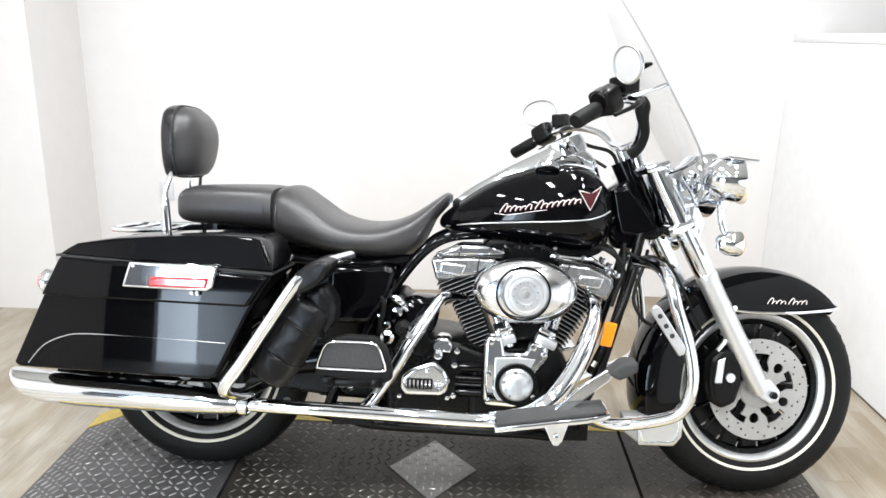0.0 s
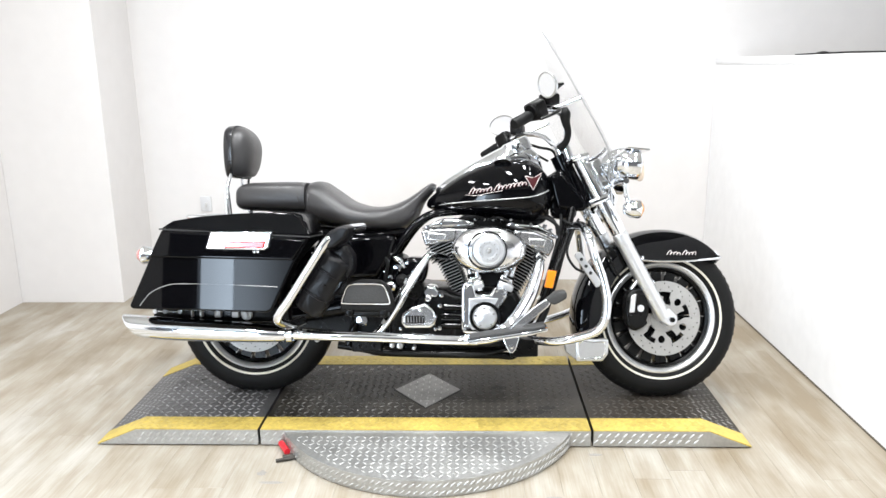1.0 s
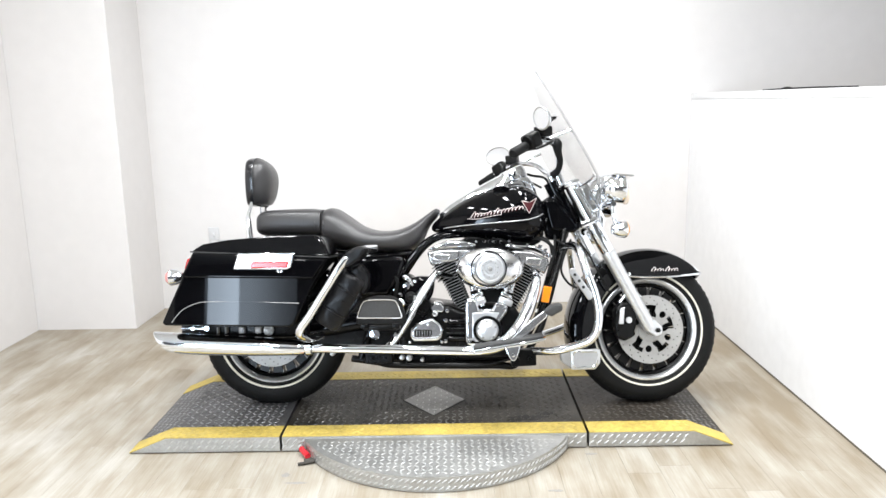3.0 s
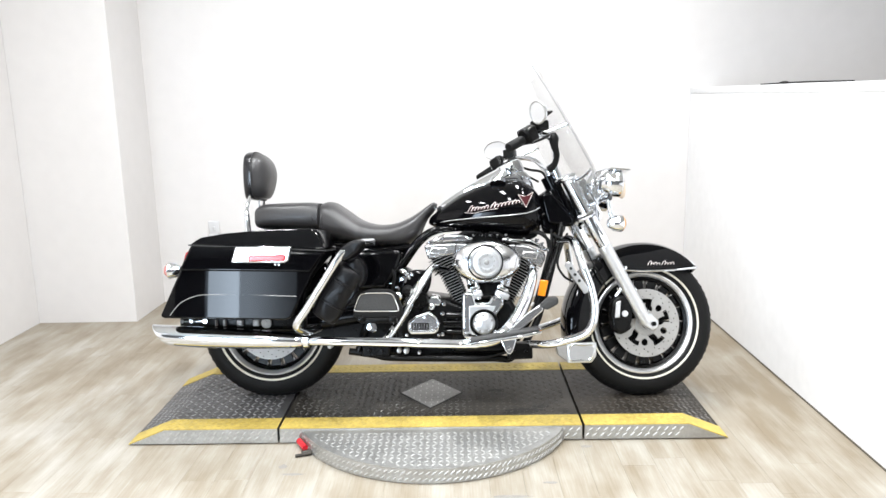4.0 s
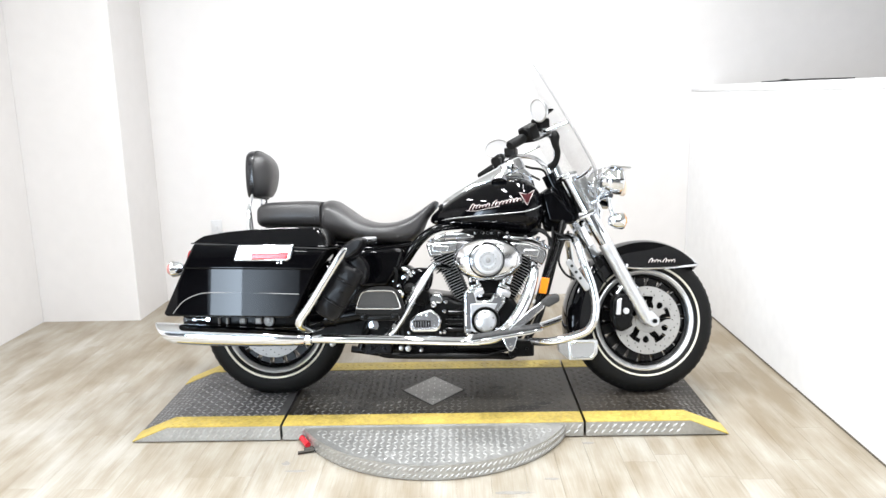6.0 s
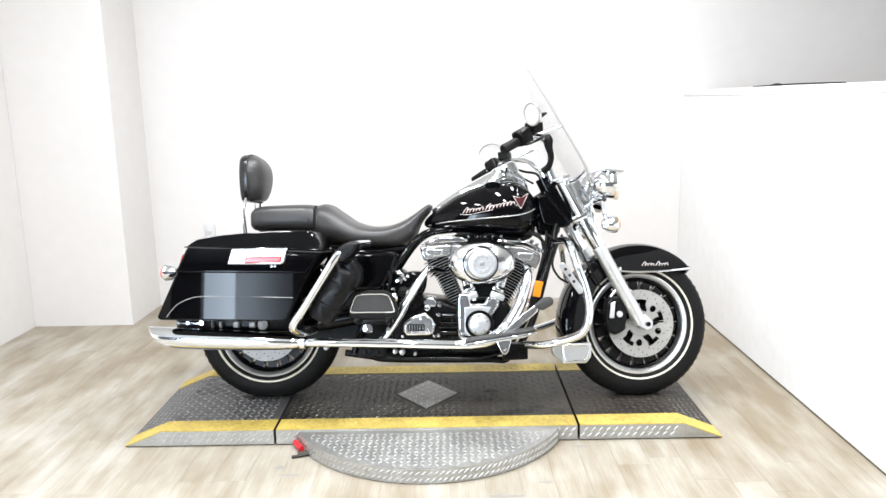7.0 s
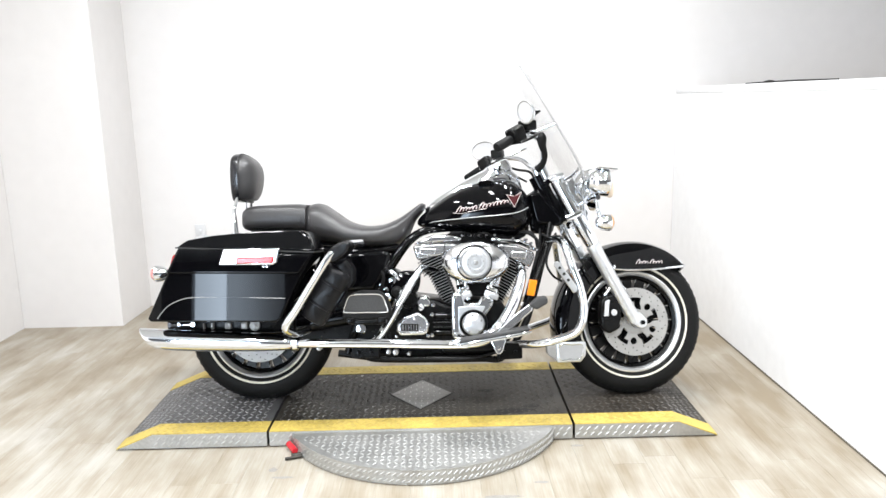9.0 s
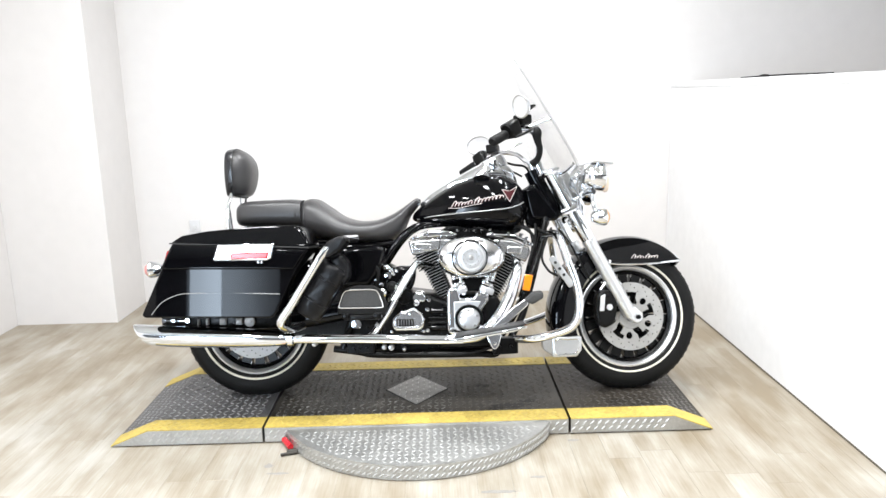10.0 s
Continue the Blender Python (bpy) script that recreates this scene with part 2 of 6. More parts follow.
def tube(pts, r, n=12, k=6, flat=1.0, closed=False, straight=False):
    """A round bar along a curve through pts; r: one radius or one for each point."""
    rs = r if isinstance(r, (list, tuple)) else [r] * len(pts)
    q = [(*p, w) for p, w in zip(pts, rs)]
    q = [np.array(v, float) for v in q] if straight else smooth_path(q, k, closed)
    c = [Vector(v[:3]) for v in q]
    m = len(c)
    up, rings = None, []
    for i in range(m):
        t = (c[(i + 1) % m] - c[i - 1]) if closed else (c[min(i + 1, m - 1)] - c[max(i - 1, 0)])
        t.normalize()
        if up is None:
            up = Vector((0, 0, 1)) if abs(t.z) < 0.9 else Vector((1, 0, 0))
        side = t.cross(up).normalized()
        up = side.cross(t).normalized()
        w = q[i][3]
        rings.append([c[i] + side * (w * math.cos(a)) + up * (w * flat * math.sin(a)) for a in (2 * math.pi * j / n for j in range(n))])
    return loft(rings, not closed, closed)


def lathe(profile, n=48, m=None, closed=False):
    """A profile of (radius, along) turned round the y axis."""
    rings = [[Vector((max(r, 1e-4) * math.cos(a), y, max(r, 1e-4) * math.sin(a))) for a in (2 * math.pi * j / n for j in range(n))]
             for r, y in profile]
    bm = loft(rings, not closed, closed)
    if m is not None:
        bm.transform(m)
    return bm


def join(*bms):
    out = bmesh.new()
    for b in bms:
        me = bpy.data.meshes.new("tmp")
        b.to_mesh(me)
        b.free()
        out.from_mesh(me)
        bpy.data.meshes.remove(me)
    return out


def between(a, b, r, n=16, r2=None):
    """A straight round bar from a to b."""
    return tube([a, b], [r, r if r2 is None else r2], n=n, straight=True)


def thing(name, label, category, m, group="", kind=""):
    ob = new(name)
    ob.matrix_world = m
    return tagged(ob, label, category, group, kind)


# ---------------- the room ----------------
def wall(name, x0, x1, y0, y1, z0, z1, label, material=None):
    ob = part(name, box(x0, x1, y0, y1, z0, z1), material or WALL)
    return tagged(ob, label, "wall", kind="structure")


BACK, LEFT, RIGHT, TOP = 1.86, -2.52, 1.66, 3.0
wall("wall_north", -1.90, 3.72, BACK, BACK + 0.12, 0, TOP, "smooth white painted back wall of the photo bay")
wall("wall_return", -2.64, -1.90, 1.39, BACK + 0.12, 0, TOP, "white painted wall projection beside the back wall")
wall("wall_west", -2.64, LEFT, -3.4, 1.387, 0, TOP, "smooth white painted side wall")
# two unseen walls added where the room widens, darkened for the saddlebag's reflections
wall("wall_jog", -4.30, -2.643, -3.4, -3.28, 0, TOP, "unseen dark grey wall added beside the bay", REAR)
wall("wall_far_west", -4.42, -4.30, -6.2, -3.28, 0, TOP, "unseen dark grey far side wall added beyond the bay", REAR)
wall("wall_east", RIGHT, RIGHT + 0.14, -6.2, BACK - 0.003, 0, 1.345, "low white painted partition wall with a flat top", PARTITION)
# dark strip paints the shadow line of the gap under the partition
tagged(part("shade_strip", box(RIGHT - 0.004, RIGHT - 0.0005, -6.1, BACK - 0.01, 0.0005, 0.007), FOOTSHADE), "thin dark strip painting the gap shadow along the foot of the partition", "trim", kind="structure")
tagged(part("trim_2", box(RIGHT - 0.003, RIGHT + 0.143, -6.19, BACK - 0.003, 1.3455, 1.385, 0.003), PARTITION), "flat white cap board on the low partition", "trim", kind="structure")
wall("wall_beyond", 3.60, 3.72, -6.2, BACK - 0.003, 0, TOP, "plain white wall beyond the low partition")
# the wall behind the camera has two tall window openings that light the machine's near side
for k, (x0, x1, z0, z1) in enumerate(((-4.42, -3.36, 0, TOP), (-1.75, 3.72, 0, TOP), (-3.36, -1.75, 2.1, TOP))):
    wall("wall_south_%d" % (k + 1), x0, x1, -6.32, -6.2, z0, z1, "plain grey wall behind the camera", REAR)
for k, (x0, x1, g0, g1) in enumerate(((-3.36, -2.79, 26.0, 36.0), (-2.775, -1.75, 13.0, 2.0))):
    # daylight outside, its glow graded across the pane to shape the saddlebag's reflection
    sky = bpy.data.materials.new("window_sky")
    sky.use_nodes = True
    sn, sl = sky.node_tree.nodes, sky.node_tree.links
    bs = sn["Principled BSDF"]
    bs.inputs["Base Color"].default_value = (0.5, 0.5, 0.5, 1)
    bs.inputs["Emission Color"].default_value = (0.70, 0.84, 1.0, 1)
    stc, ssep, srange = sn.new("ShaderNodeTexCoord"), sn.new("ShaderNodeSeparateXYZ"), sn.new("ShaderNodeMapRange")
    sl.new(stc.outputs["Object"], ssep.inputs[0])
    sl.new(ssep.outputs["X"], srange.inputs[0])
    srange.interpolation_type = "SMOOTHSTEP"
    for key, value in (("From Min", x0), ("From Max", x1), ("To Min", g0), ("To Max", g1)):
        srange.inputs[key].default_value = value
    sl.new(srange.outputs[0], bs.inputs["Emission Strength"])
    tagged(part("window_%d" % (k + 1), box(x0, x1, -6.34, -6.325, 0.0, 2.1), sky), "bright daylit window pane behind the camera", "window", kind="structure")
tagged(part("ceiling", box(-4.42, 3.72, -6.32, BACK + 0.12, TOP, TOP + 0.1), CEIL), "plain off-white ceiling", "ceiling", kind="structure")
floor = tagged(part("floor", box(-4.42, 3.72, -6.34, BACK + 0.12, -0.1, -0.004), SEAM), "light oak-look plank floor with narrow seams", "floor", kind="structure")

# ---------------- turntable platform ----------------
H = 0.065
platform = thing("turntable_platform", "grey diamond-plate motorcycle turntable with yellow painted edges and end ramps", "platform", pose(0, 0, 0))
YF, YB, STRIPE = -0.356, 0.362, 0.098


def slab(x0, x1, slope0=0.0, slope1=0.0):
    """A deck section whose ends may slope down to the floor."""
    top, low = H, 0.004
    poly = [(x0 - slope0, low), (x1 + slope1, low), (x1, top), (x0, top)]
    return prism(poly, YF, YB)


def lugs(spots, size=0.027, width=0.0075, high=0.0024):
    """Raised lozenges of tread plate: spots of (place, along, up)."""
    verts, faces = [], []
    for c, a, u in spots:
        s = u.cross(a)
        k = len(verts)
        for f, g in ((-1, 0), (-0.45, -1), (0.45, -1), (1, 0), (0.45, 1), (-0.45, 1)):
            verts.append(c + a * (f * size / 2) + s * (g * width / 2))
        verts.append(c + a * (-0.3 * size) + u * high)
        verts.append(c + a * (0.3 * size) + u * high)
        faces += [(k, k + 1, k + 6), (k + 1, k + 2, k + 7, k + 6), (k + 2, k + 3, k + 7), (k + 3, k + 4, k + 7),
                  (k + 4, k + 5, k + 6, k + 7), (k + 5, k, k + 6)]
    me = bpy.data.meshes.new("tread")
    me.from_pydata([tuple(v) for v in verts], [], faces)
    bm = bmesh.new()
    bm.from_mesh(me)
    bpy.data.meshes.remove(me)
    return bm


def tread_spots(inside, x0, x1, y0, y1, z=H, step=0.0285, square=False):
    out = []
    for i in range(int((x1 - x0) / step)):
        for j in range(int((y1 - y0) / step)):
            x, y = x0 + (i + 0.5) * step, y0 + (j + 0.5) * step
            if inside(x, y):
                s = 1 if (i + j) % 2 else -1
                along = (Vector((1, 0, 0)) if s > 0 else Vector((0, 1, 0))) if square else Vector((1, s, 0)).normalized()
                out.append((Vector((x, y, z)), along, Vector((0, 0, 1))))
    return out


def face_spots(x0, x1, z0, z1, y, step=0.030):
    out = []
    for i in range(int((x1 - x0) / step)):
        for j in range(2):
            x = x0 + (i + 0.3 + 0.5 * j) * step
            z = z0 + (z1 - z0) * (0.3 + 0.4 * j)
            out.append((Vector((x, y, z)), Vector((1, 0, 1 if j else 0.9)).normalized(), Vector((0, -1, 0))))
    return out


def stuff(ob):
    ob["kind"] = "stuff"
    return ob


XA, XB = -0.605, 0.615          # joints between the centre deck and the ramps
XL, XR = -1.065, 1.035          # where the ramps begin to slope
TIPL, TIPR = -1.215, 1.19
centre = part("centre_deck", slab(XA + 0.005, XB - 0.005), DECK, platform, "dark worn centre deck")
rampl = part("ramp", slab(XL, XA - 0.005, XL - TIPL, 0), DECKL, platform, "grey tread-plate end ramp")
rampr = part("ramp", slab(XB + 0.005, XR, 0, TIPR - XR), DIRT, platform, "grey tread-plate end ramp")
Y0, Y1 = YF + STRIPE, YB - STRIPE


def in_diamond(x, y, d=0.0):
    return abs(x) / (0.135 + d) + abs(y + 0.006) / (0.168 + d) < 1


def worn(x, y):
    """Where wheels and boots have rubbed the tread flat and filled it with dirt."""
    return x + 0.25 * y + 0.05 * math.sin(9 * x) + 0.04 * math.sin(23 * y) > 0.17


stuff(part("tread", lugs(tread_spots(lambda x, y: not in_diamond(x, y, 0.02) and not worn(x, y), XA + 0.02, XB - 0.02, Y0, Y1)), LUG, centre))
stuff(part("worn_tread", lugs(tread_spots(lambda x, y: not in_diamond(x, y, 0.02) and worn(x, y), XA + 0.02, XB - 0.02, Y0, Y1), high=0.0016), WORNLUG, centre))
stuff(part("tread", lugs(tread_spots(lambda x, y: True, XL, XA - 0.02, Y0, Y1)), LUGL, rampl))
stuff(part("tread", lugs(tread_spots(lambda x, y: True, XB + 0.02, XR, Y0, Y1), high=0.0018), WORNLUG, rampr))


def slope_spots(x_top, x_tip):
    """Tread on the sloping end of a ramp."""
    a = Vector((x_tip - x_top, 0, 0.004 - H))
    u = Vector((H, 0, abs(x_tip - x_top)))
    u.x *= 1 if x_tip > x_top else -1
    u.normalize()
    t = a.normalized()
    out = []
    for i in range(5):
        for j in range(int((Y1 - Y0) / 0.0285)):
            c = Vector((x_top, Y0 + (j + 0.5) * 0.0285, H)) + a * ((i + 0.5) / 5.3)
            out.append((c, (t + Vector((0, 1 if (i + j) % 2 else -1, 0))).normalized(), u))
    return out


stuff(part("tread", lugs(slope_spots(XL, TIPL)), LUGL, rampl))
stuff(part("tread", lugs(slope_spots(XR, TIPR)), LUG, rampr))


def stripe_strip(x0, x1, tip, ya, yb, parent):
    """A painted band along an edge that follows the ramp's slope."""
    lift = 0.0022
    pts = [(x0, H), (x1, H)]
    if tip is not None:
        if tip < x0:
            pts = [(tip, 0.005)] + pts
        else:
            pts = pts + [(tip, 0.005)]
    bm = loft([[(x, ya, z + lift), (x, yb, z + lift), (x, yb, z - 0.002), (x, ya, z - 0.002)] for x, z in pts])
    return part("painted_stripe", bm, YELLOW, parent, "yellow painted edge stripe")


for ya, yb in ((YF - 0.001, Y0), (Y1, YB + 0.001)):
    stripe_strip(XA + 0.0055, XB - 0.0055, None, ya, yb, centre)
    stripe_strip(XL, XA - 0.005, TIPL, ya, yb, rampl)
    stripe_strip(XB + 0.005, XR, TIPR, ya, yb, rampr)
for x0, x1, p in ((XA + 0.02, XB - 0.02, centre), (XL, XA - 0.02, rampl), (XB + 0.02, XR, rampr)):
    spots = [(c + Vector((0, 0, 0.0022)), a, u) for c, a, u in tread_spots(lambda x, y: y < Y0 - 0.012 or y > Y1 + 0.012, x0, x1, YF + 0.01, YB - 0.01)]
    stuff(part("painted_tread", lugs(spots, high=0.0018), YELLOW, p))

# bare front faces
for x0, x1, tip, p in ((XA + 0.005, XB - 0.005, None, centre), (XL, XA - 0.005, TIPL, rampl), (XB + 0.005, XR, TIPR, rampr)):
    poly = [(x0, 0.006), (x1, 0.006), (x1, H - 0.001), (x0, H - 0.001)]
    if tip is not None:
        poly = [(tip + 0.01, 0.006), (x1, 0.006), (x1, H - 0.001), (x0, H - 0.001)] if tip < x0 else \
            [(x0, 0.006), (tip - 0.01, 0.006), (x1, H - 0.001), (x0, H - 0.001)]
    face = part("side_plate", prism(poly, YF - 0.003, YF + 0.002), ALU, p, "bright tread-plate side")
    stuff(part("side_tread", lugs(face_spots(x0, x1, 0.006, H, YF - 0.003)), ALULUG, p))
dia = prism([(0.133, 0), (0, 0.165), (-0.133, 0), (0, -0.165)], -H - 0.0035, -H + 0.001)
dia.transform(Matrix(((1, 0, 0, 0), (0, 0, 1, -0.006), (0, -1, 0, 0), (0, 0, 0, 1))))
gap = prism([(0.139, 0), (0, 0.172), (-0.139, 0), (0, -0.172)], -H - 0.0012, -H + 0.001)
gap.transform(Matrix(((1, 0, 0, 0), (0, 0, 1, -0.006), (0, -1, 0, 0), (0, 0, 0, 1))))
part("joint", gap, GAP, centre, "dark joint round the diamond")
patch = part("diamond_plate", dia, PATCH, centre, "bare bright diamond of tread plate")
stuff(part("tread", lugs(tread_spots(lambda x, y: in_diamond(x, y, -0.012), -0.14, 0.14, -0.18, 0.18, H + 0.0035, 0.026, True), size=0.023, width=0.006, high=0.0015), PATCHLUG, centre))

# the turntable disc that shows in front of the deck
DX, DY, DR = 0.013, -0.12, 0.575
ring = [(DX + DR * math.cos(a), DY + DR * math.sin(a)) for a in np.linspace(math.radians(203.6), math.radians(336.4), 72)]
bm = bmesh.new()
lo = [bm.verts.new((x, y, 0.003)) for x, y in ring]
hi = [bm.verts.new((x, y, H - 0.006)) for x, y in ring]
bm.faces.new(lo)
bm.faces.new(hi)
for i in range(len(ring)):
    bm.faces.new((lo[i - 1], lo[i], hi[i], hi[i - 1]))
disc = part("turntable_disc", bm, ALU, platform, "bright tread-plate turntable disc")
stuff(part("tread", lugs(tread_spots(lambda x, y: math.hypot(x - DX, y - DY) < DR - 0.02 and y < YF - 0.02, -0.56, 0.58, -0.70, -0.35, H - 0.006, 0.026), size=0.023, width=0.0058, high=0.0011), ALULUG, disc))
spots = []
for i in range(58):
    for j in range(2):
        a = math.radians(206 + 128.5 * (i + 0.5 * j) / 58)
        u = Vector((math.cos(a), math.sin(a), 0))
        spots.append((Vector((DX, DY, 0.016 + 0.026 * j)) + u * DR, (Vector((-u.y, u.x, 0)) + Vector((0, 0, 0.8))).normalized(), u))
stuff(part("rim_tread", lugs(spots), ALULUG, disc))
# red handled locking pin at the disc's edge
pin = thing("locking_pin", "red handled steel locking pin beside the turntable disc", "latch", pose(-0.485, -0.41, 0))
part("handle", between((-0.035, 0.035, 0.02), (0.0, -0.02, 0.016), 0.012), RED, pin, "red plastic grip")
part("pin", join(between((-0.01, -0.05, 0.010), (0.05, -0.035, 0.012), 0.009), between((-0.03, -0.07, 0.008), (0.03, -0.05, 0.009), 0.006)), DECK, pin, "dark steel pin")

# ---------------- the motorcycle ----------------
PAINT = mat("black_gloss_paint", (0.0015, 0.0015, 0.002), 0.03, var=0.15, scale=3, rough_var=0.01, spec=0.19)
SATIN = mat("black_satin_metal", (0.0018, 0.0018, 0.0018), 0.30, var=0.3, scale=14, bump=0.06, bump_scale=220, rough_var=0.06, spec=0.17)
COVER = mat("softly_polished_cover", (0.80, 0.81, 0.83), 0.16, 1.0, var=0.04, scale=14, bump=0.03, bump_scale=40, rough_var=0.05)
CHROME = mat("chrome", (0.82, 0.845, 0.88), 0.05, 1.0, var=0.02, scale=10, rough_var=0.025)
BRUSHED = mat("polished_aluminium", (0.66, 0.67, 0.685), 0.33, 0.85, var=0.06, scale=9, rough_var=0.06)
CAST = mat("polished_head_casting", (0.68, 0.685, 0.69), 0.18, 0.95, var=0.15, scale=18, bump=0.1, bump_scale=60, rough_var=0.08)
STEEL = mat("brushed_steel", (0.40, 0.395, 0.385), 0.36, 0.9, var=0.08, scale=30, rough_var=0.08)
DISC = mat("dull_brake_steel", (0.36, 0.355, 0.345), 0.5, 0.55, var=0.12, scale=24, rough_var=0.06)
SHELL = mat("black_vinyl_shell", (0.010, 0.010, 0.012), 0.22, var=0.1, scale=5, bump=0.05, bump_scale=300, rough_var=0.03)
LEATHER = mat("black_vinyl", (0.030, 0.029, 0.030), 0.35, var=0.12, scale=6, bump=0.16, bump_scale=380, rough_var=0.05)
POUCH = mat("black_leather", (0.004, 0.004, 0.0048), 0.34, var=0.3, scale=7, bump=0.25, bump_scale=40, rough_var=0.08, spec=0.22)
RUBBER = mat("black_rubber", (0.0055, 0.0055, 0.0055), 0.58, spec=0.17, var=0.3, scale=12, bump=0.15, bump_scale=150, rough_var=0.1)
PAD = mat("grey_rubber_pad", (0.030, 0.030, 0.030), 0.7, var=0.2, scale=20, bump=0.3, bump_scale=160)
WHITEWALL = mat("whitewall_rubber", (0.66, 0.63, 0.54), 0.5, var=0.06, scale=14)
FIN = mat("black_cooling_fin", (0.0015, 0.0015, 0.0015), 0.5, var=0.3, scale=14, spec=0.15)
FINEDGE = mat("machined_fin_edge", (0.60, 0.60, 0.60), 0.30, 0.9, var=0.1, scale=20)
AMBER = mat("amber_lens", (0.80, 0.24, 0.01), 0.15, coat=0.6, var=0.06, scale=20)
PALEAMBER = mat("pale_amber_lens", (0.75, 0.34, 0.08), 0.12, coat=0.6, var=0.06, scale=20)
PALELENS = mat("pale_marker_lens", (0.70, 0.58, 0.46), 0.15, coat=0.5, var=0.06, scale=20)
PALERED = mat("pale_red_lens", (0.60, 0.24, 0.22), 0.12, coat=0.6, var=0.06, scale=20)
REDLENS = mat("red_lens", (0.42, 0.018, 0.022), 0.12, coat=0.6, var=0.06, scale=20)
PIN = mat("silver_pinstripe", (0.33, 0.33, 0.33), 0.3, 0.3, var=0.05)
SILVERPAINT = mat("silver_lettering", (0.64, 0.57, 0.56), 0.3, 0.3, var=0.05)
BADGERED = mat("badge_red", (0.050, 0.010, 0.012), 0.5, spec=0.1, var=0.05)


def clear(name, colour, rough, trans, alpha):
    m = bpy.data.materials.new(name)
    m.use_nodes = True
    b = m.node_tree.nodes["Principled BSDF"]
    b.inputs["Base Color"].default_value = (*colour, 1)
    b.inputs["Roughness"].default_value = rough
    b.inputs["Transmission Weight"].default_value = trans
    b.inputs["IOR"].default_value = 1.2
    b.inputs["Alpha"].default_value = alpha
    return m


ACRYLIC = clear("clear_acrylic", (0.70, 0.71, 0.71), 0.02, 1.0, 0.50)
LENS = clear("clear_lens", (0.97, 0.97, 0.97), 0.03, 1.0, 0.6)

LEANED = Matrix.Translation((-0.70, 0.02, H)) @ pose(0, 0, 0, 0, 0, -1.4) @ pose(0, 0, 0, -10, 0, 0)
bike = thing("motorcycle", "black touring motorcycle with chrome engine, hard saddlebags and clear windshield", "motorcycle", LEANED)
# the front end turns a little to the left about the steering head
AXIS = Vector((-0.4724, 0, 0.8814))
HEAD = Vector((1.255, 0, 0.95))
STEER = Matrix.Translation(HEAD) @ Matrix.Rotation(radians(8.5), 4, AXIS) @ Matrix.Translation(-HEAD)


def mirrored(bm):
    """The same shape on the other side of the machine."""
    out = bm.copy()
    bmesh.ops.transform(out, matrix=Matrix.Diagonal((1, -1, 1, 1)), verts=out.verts)
    return out


def wheel(centre, R, m, front):
    at = Matrix.Translation(centre)
    w = part("wheel", join(
        lathe([(0.222, -0.050), (0.222, -0.046), (0.206, -0.040), (0.196, -0.030), (0.190, 0.0), (0.196, 0.030), (0.206, 0.040), (0.222, 0.046), (0.222, 0.050),
               (0.214, 0.052), (0.203, 0.046), (0.198, 0.040), (0.194, 0.0), (0.198, -0.040), (0.203, -0.046), (0.214, -0.052)], 96, closed=True)), BRUSHED, bike, "polished rim", m=m @ at)
    tyre = [(R, 0.0), (R - 0.002, 0.018), (R - 0.009, 0.036), (R - 0.022, 0.052), (R - 0.040, 0.061), (R - 0.062, 0.064), (R - 0.082, 0.060), (0.221, 0.052), (0.215, 0.045)]
    loop = tyre + [(r, -y) for r, y in tyre[::-1]][:-1]
    part("tyre", lathe(loop, 112, closed=True), RUBBER, w, "black rubber tyre", m=m @ at)
    # tread grooves as raised blocks on the crown
    blocks = bmesh.new()
    for i in range(60):
        for y, s in ((0.020, 1), (-0.020, -1), (0.043, 1), (-0.043, -1)):
            a = 2 * math.pi * (i + (0.25 if abs(y) > 0.03 else 0)) / 60
            rr = R - (0.0042 if abs(y) < 0.03 else 0.0185)
            b = box(-0.011, 0.011, -0.008, 0.008, -0.004, 0.0012)
            b.transform(Matrix.Rotation(-a, 4, "Y") @ Matrix.Translation((0, y, rr)) @ pose(0, 0, 0, -s * (12 if abs(y) < 0.03 else 38), 0, 22 * s))
            me = bpy.data.meshes.new("tmp")
            b.to_mesh(me)
            b.free()
            blocks.from_mesh(me)
            bpy.data.meshes.remove(me)
    stuff(part("tread_block", blocks, RUBBER, w, m=m @ at))
    for s in (-1, 1):
        part("whitewall", lathe([(0.2345, s * 0.0585), (0.2365, s * 0.0628), (0.2415, s * 0.0645), (0.2435, s * 0.0618)], 96, closed=True), WHITEWALL, w, "thin white tyre stripe", m=m @ at)
    part("rim_barrel", lathe([(0.1985, -0.0405), (0.186, -0.034), (0.180, 0.0), (0.186, 0.034), (0.1985, 0.0405), (0.195, 0.0)], 72, closed=True), SATIN, w, "black rim barrel", m=m @ at)
    # slotted wheel disc: hub and broad spokes
    part("hub", lathe([(0.012, -0.085), (0.04, -0.082), (0.046, -0.06), (0.05, -0.03), (0.05, 0.03), (0.046, 0.06), (0.04, 0.082), (0.012, 0.085)], 32), SATIN, w, m=m @ at)
    for i in range(18):
        a = 2 * math.pi * (i + 0.35) / 18
        sp = prism([(0.045, -0.0075), (0.12, -0.019), (0.184, -0.0235), (0.184, 0.0235), (0.12, 0.019), (0.045, 0.0075)], -0.022, 0.022, 0.003, 1)
        s = part("spoke", sp, SATIN, w, m=m @ at @ Matrix.Rotation(a, 4, "Y"))
        part("spoke_tip", box(0.168, 0.183, -0.0255, -0.0205, 0.0225, 0.0250), DISC, s, "bright machined slot edge", m=m @ at @ Matrix.Rotation(a, 4, "Y"))
    return w


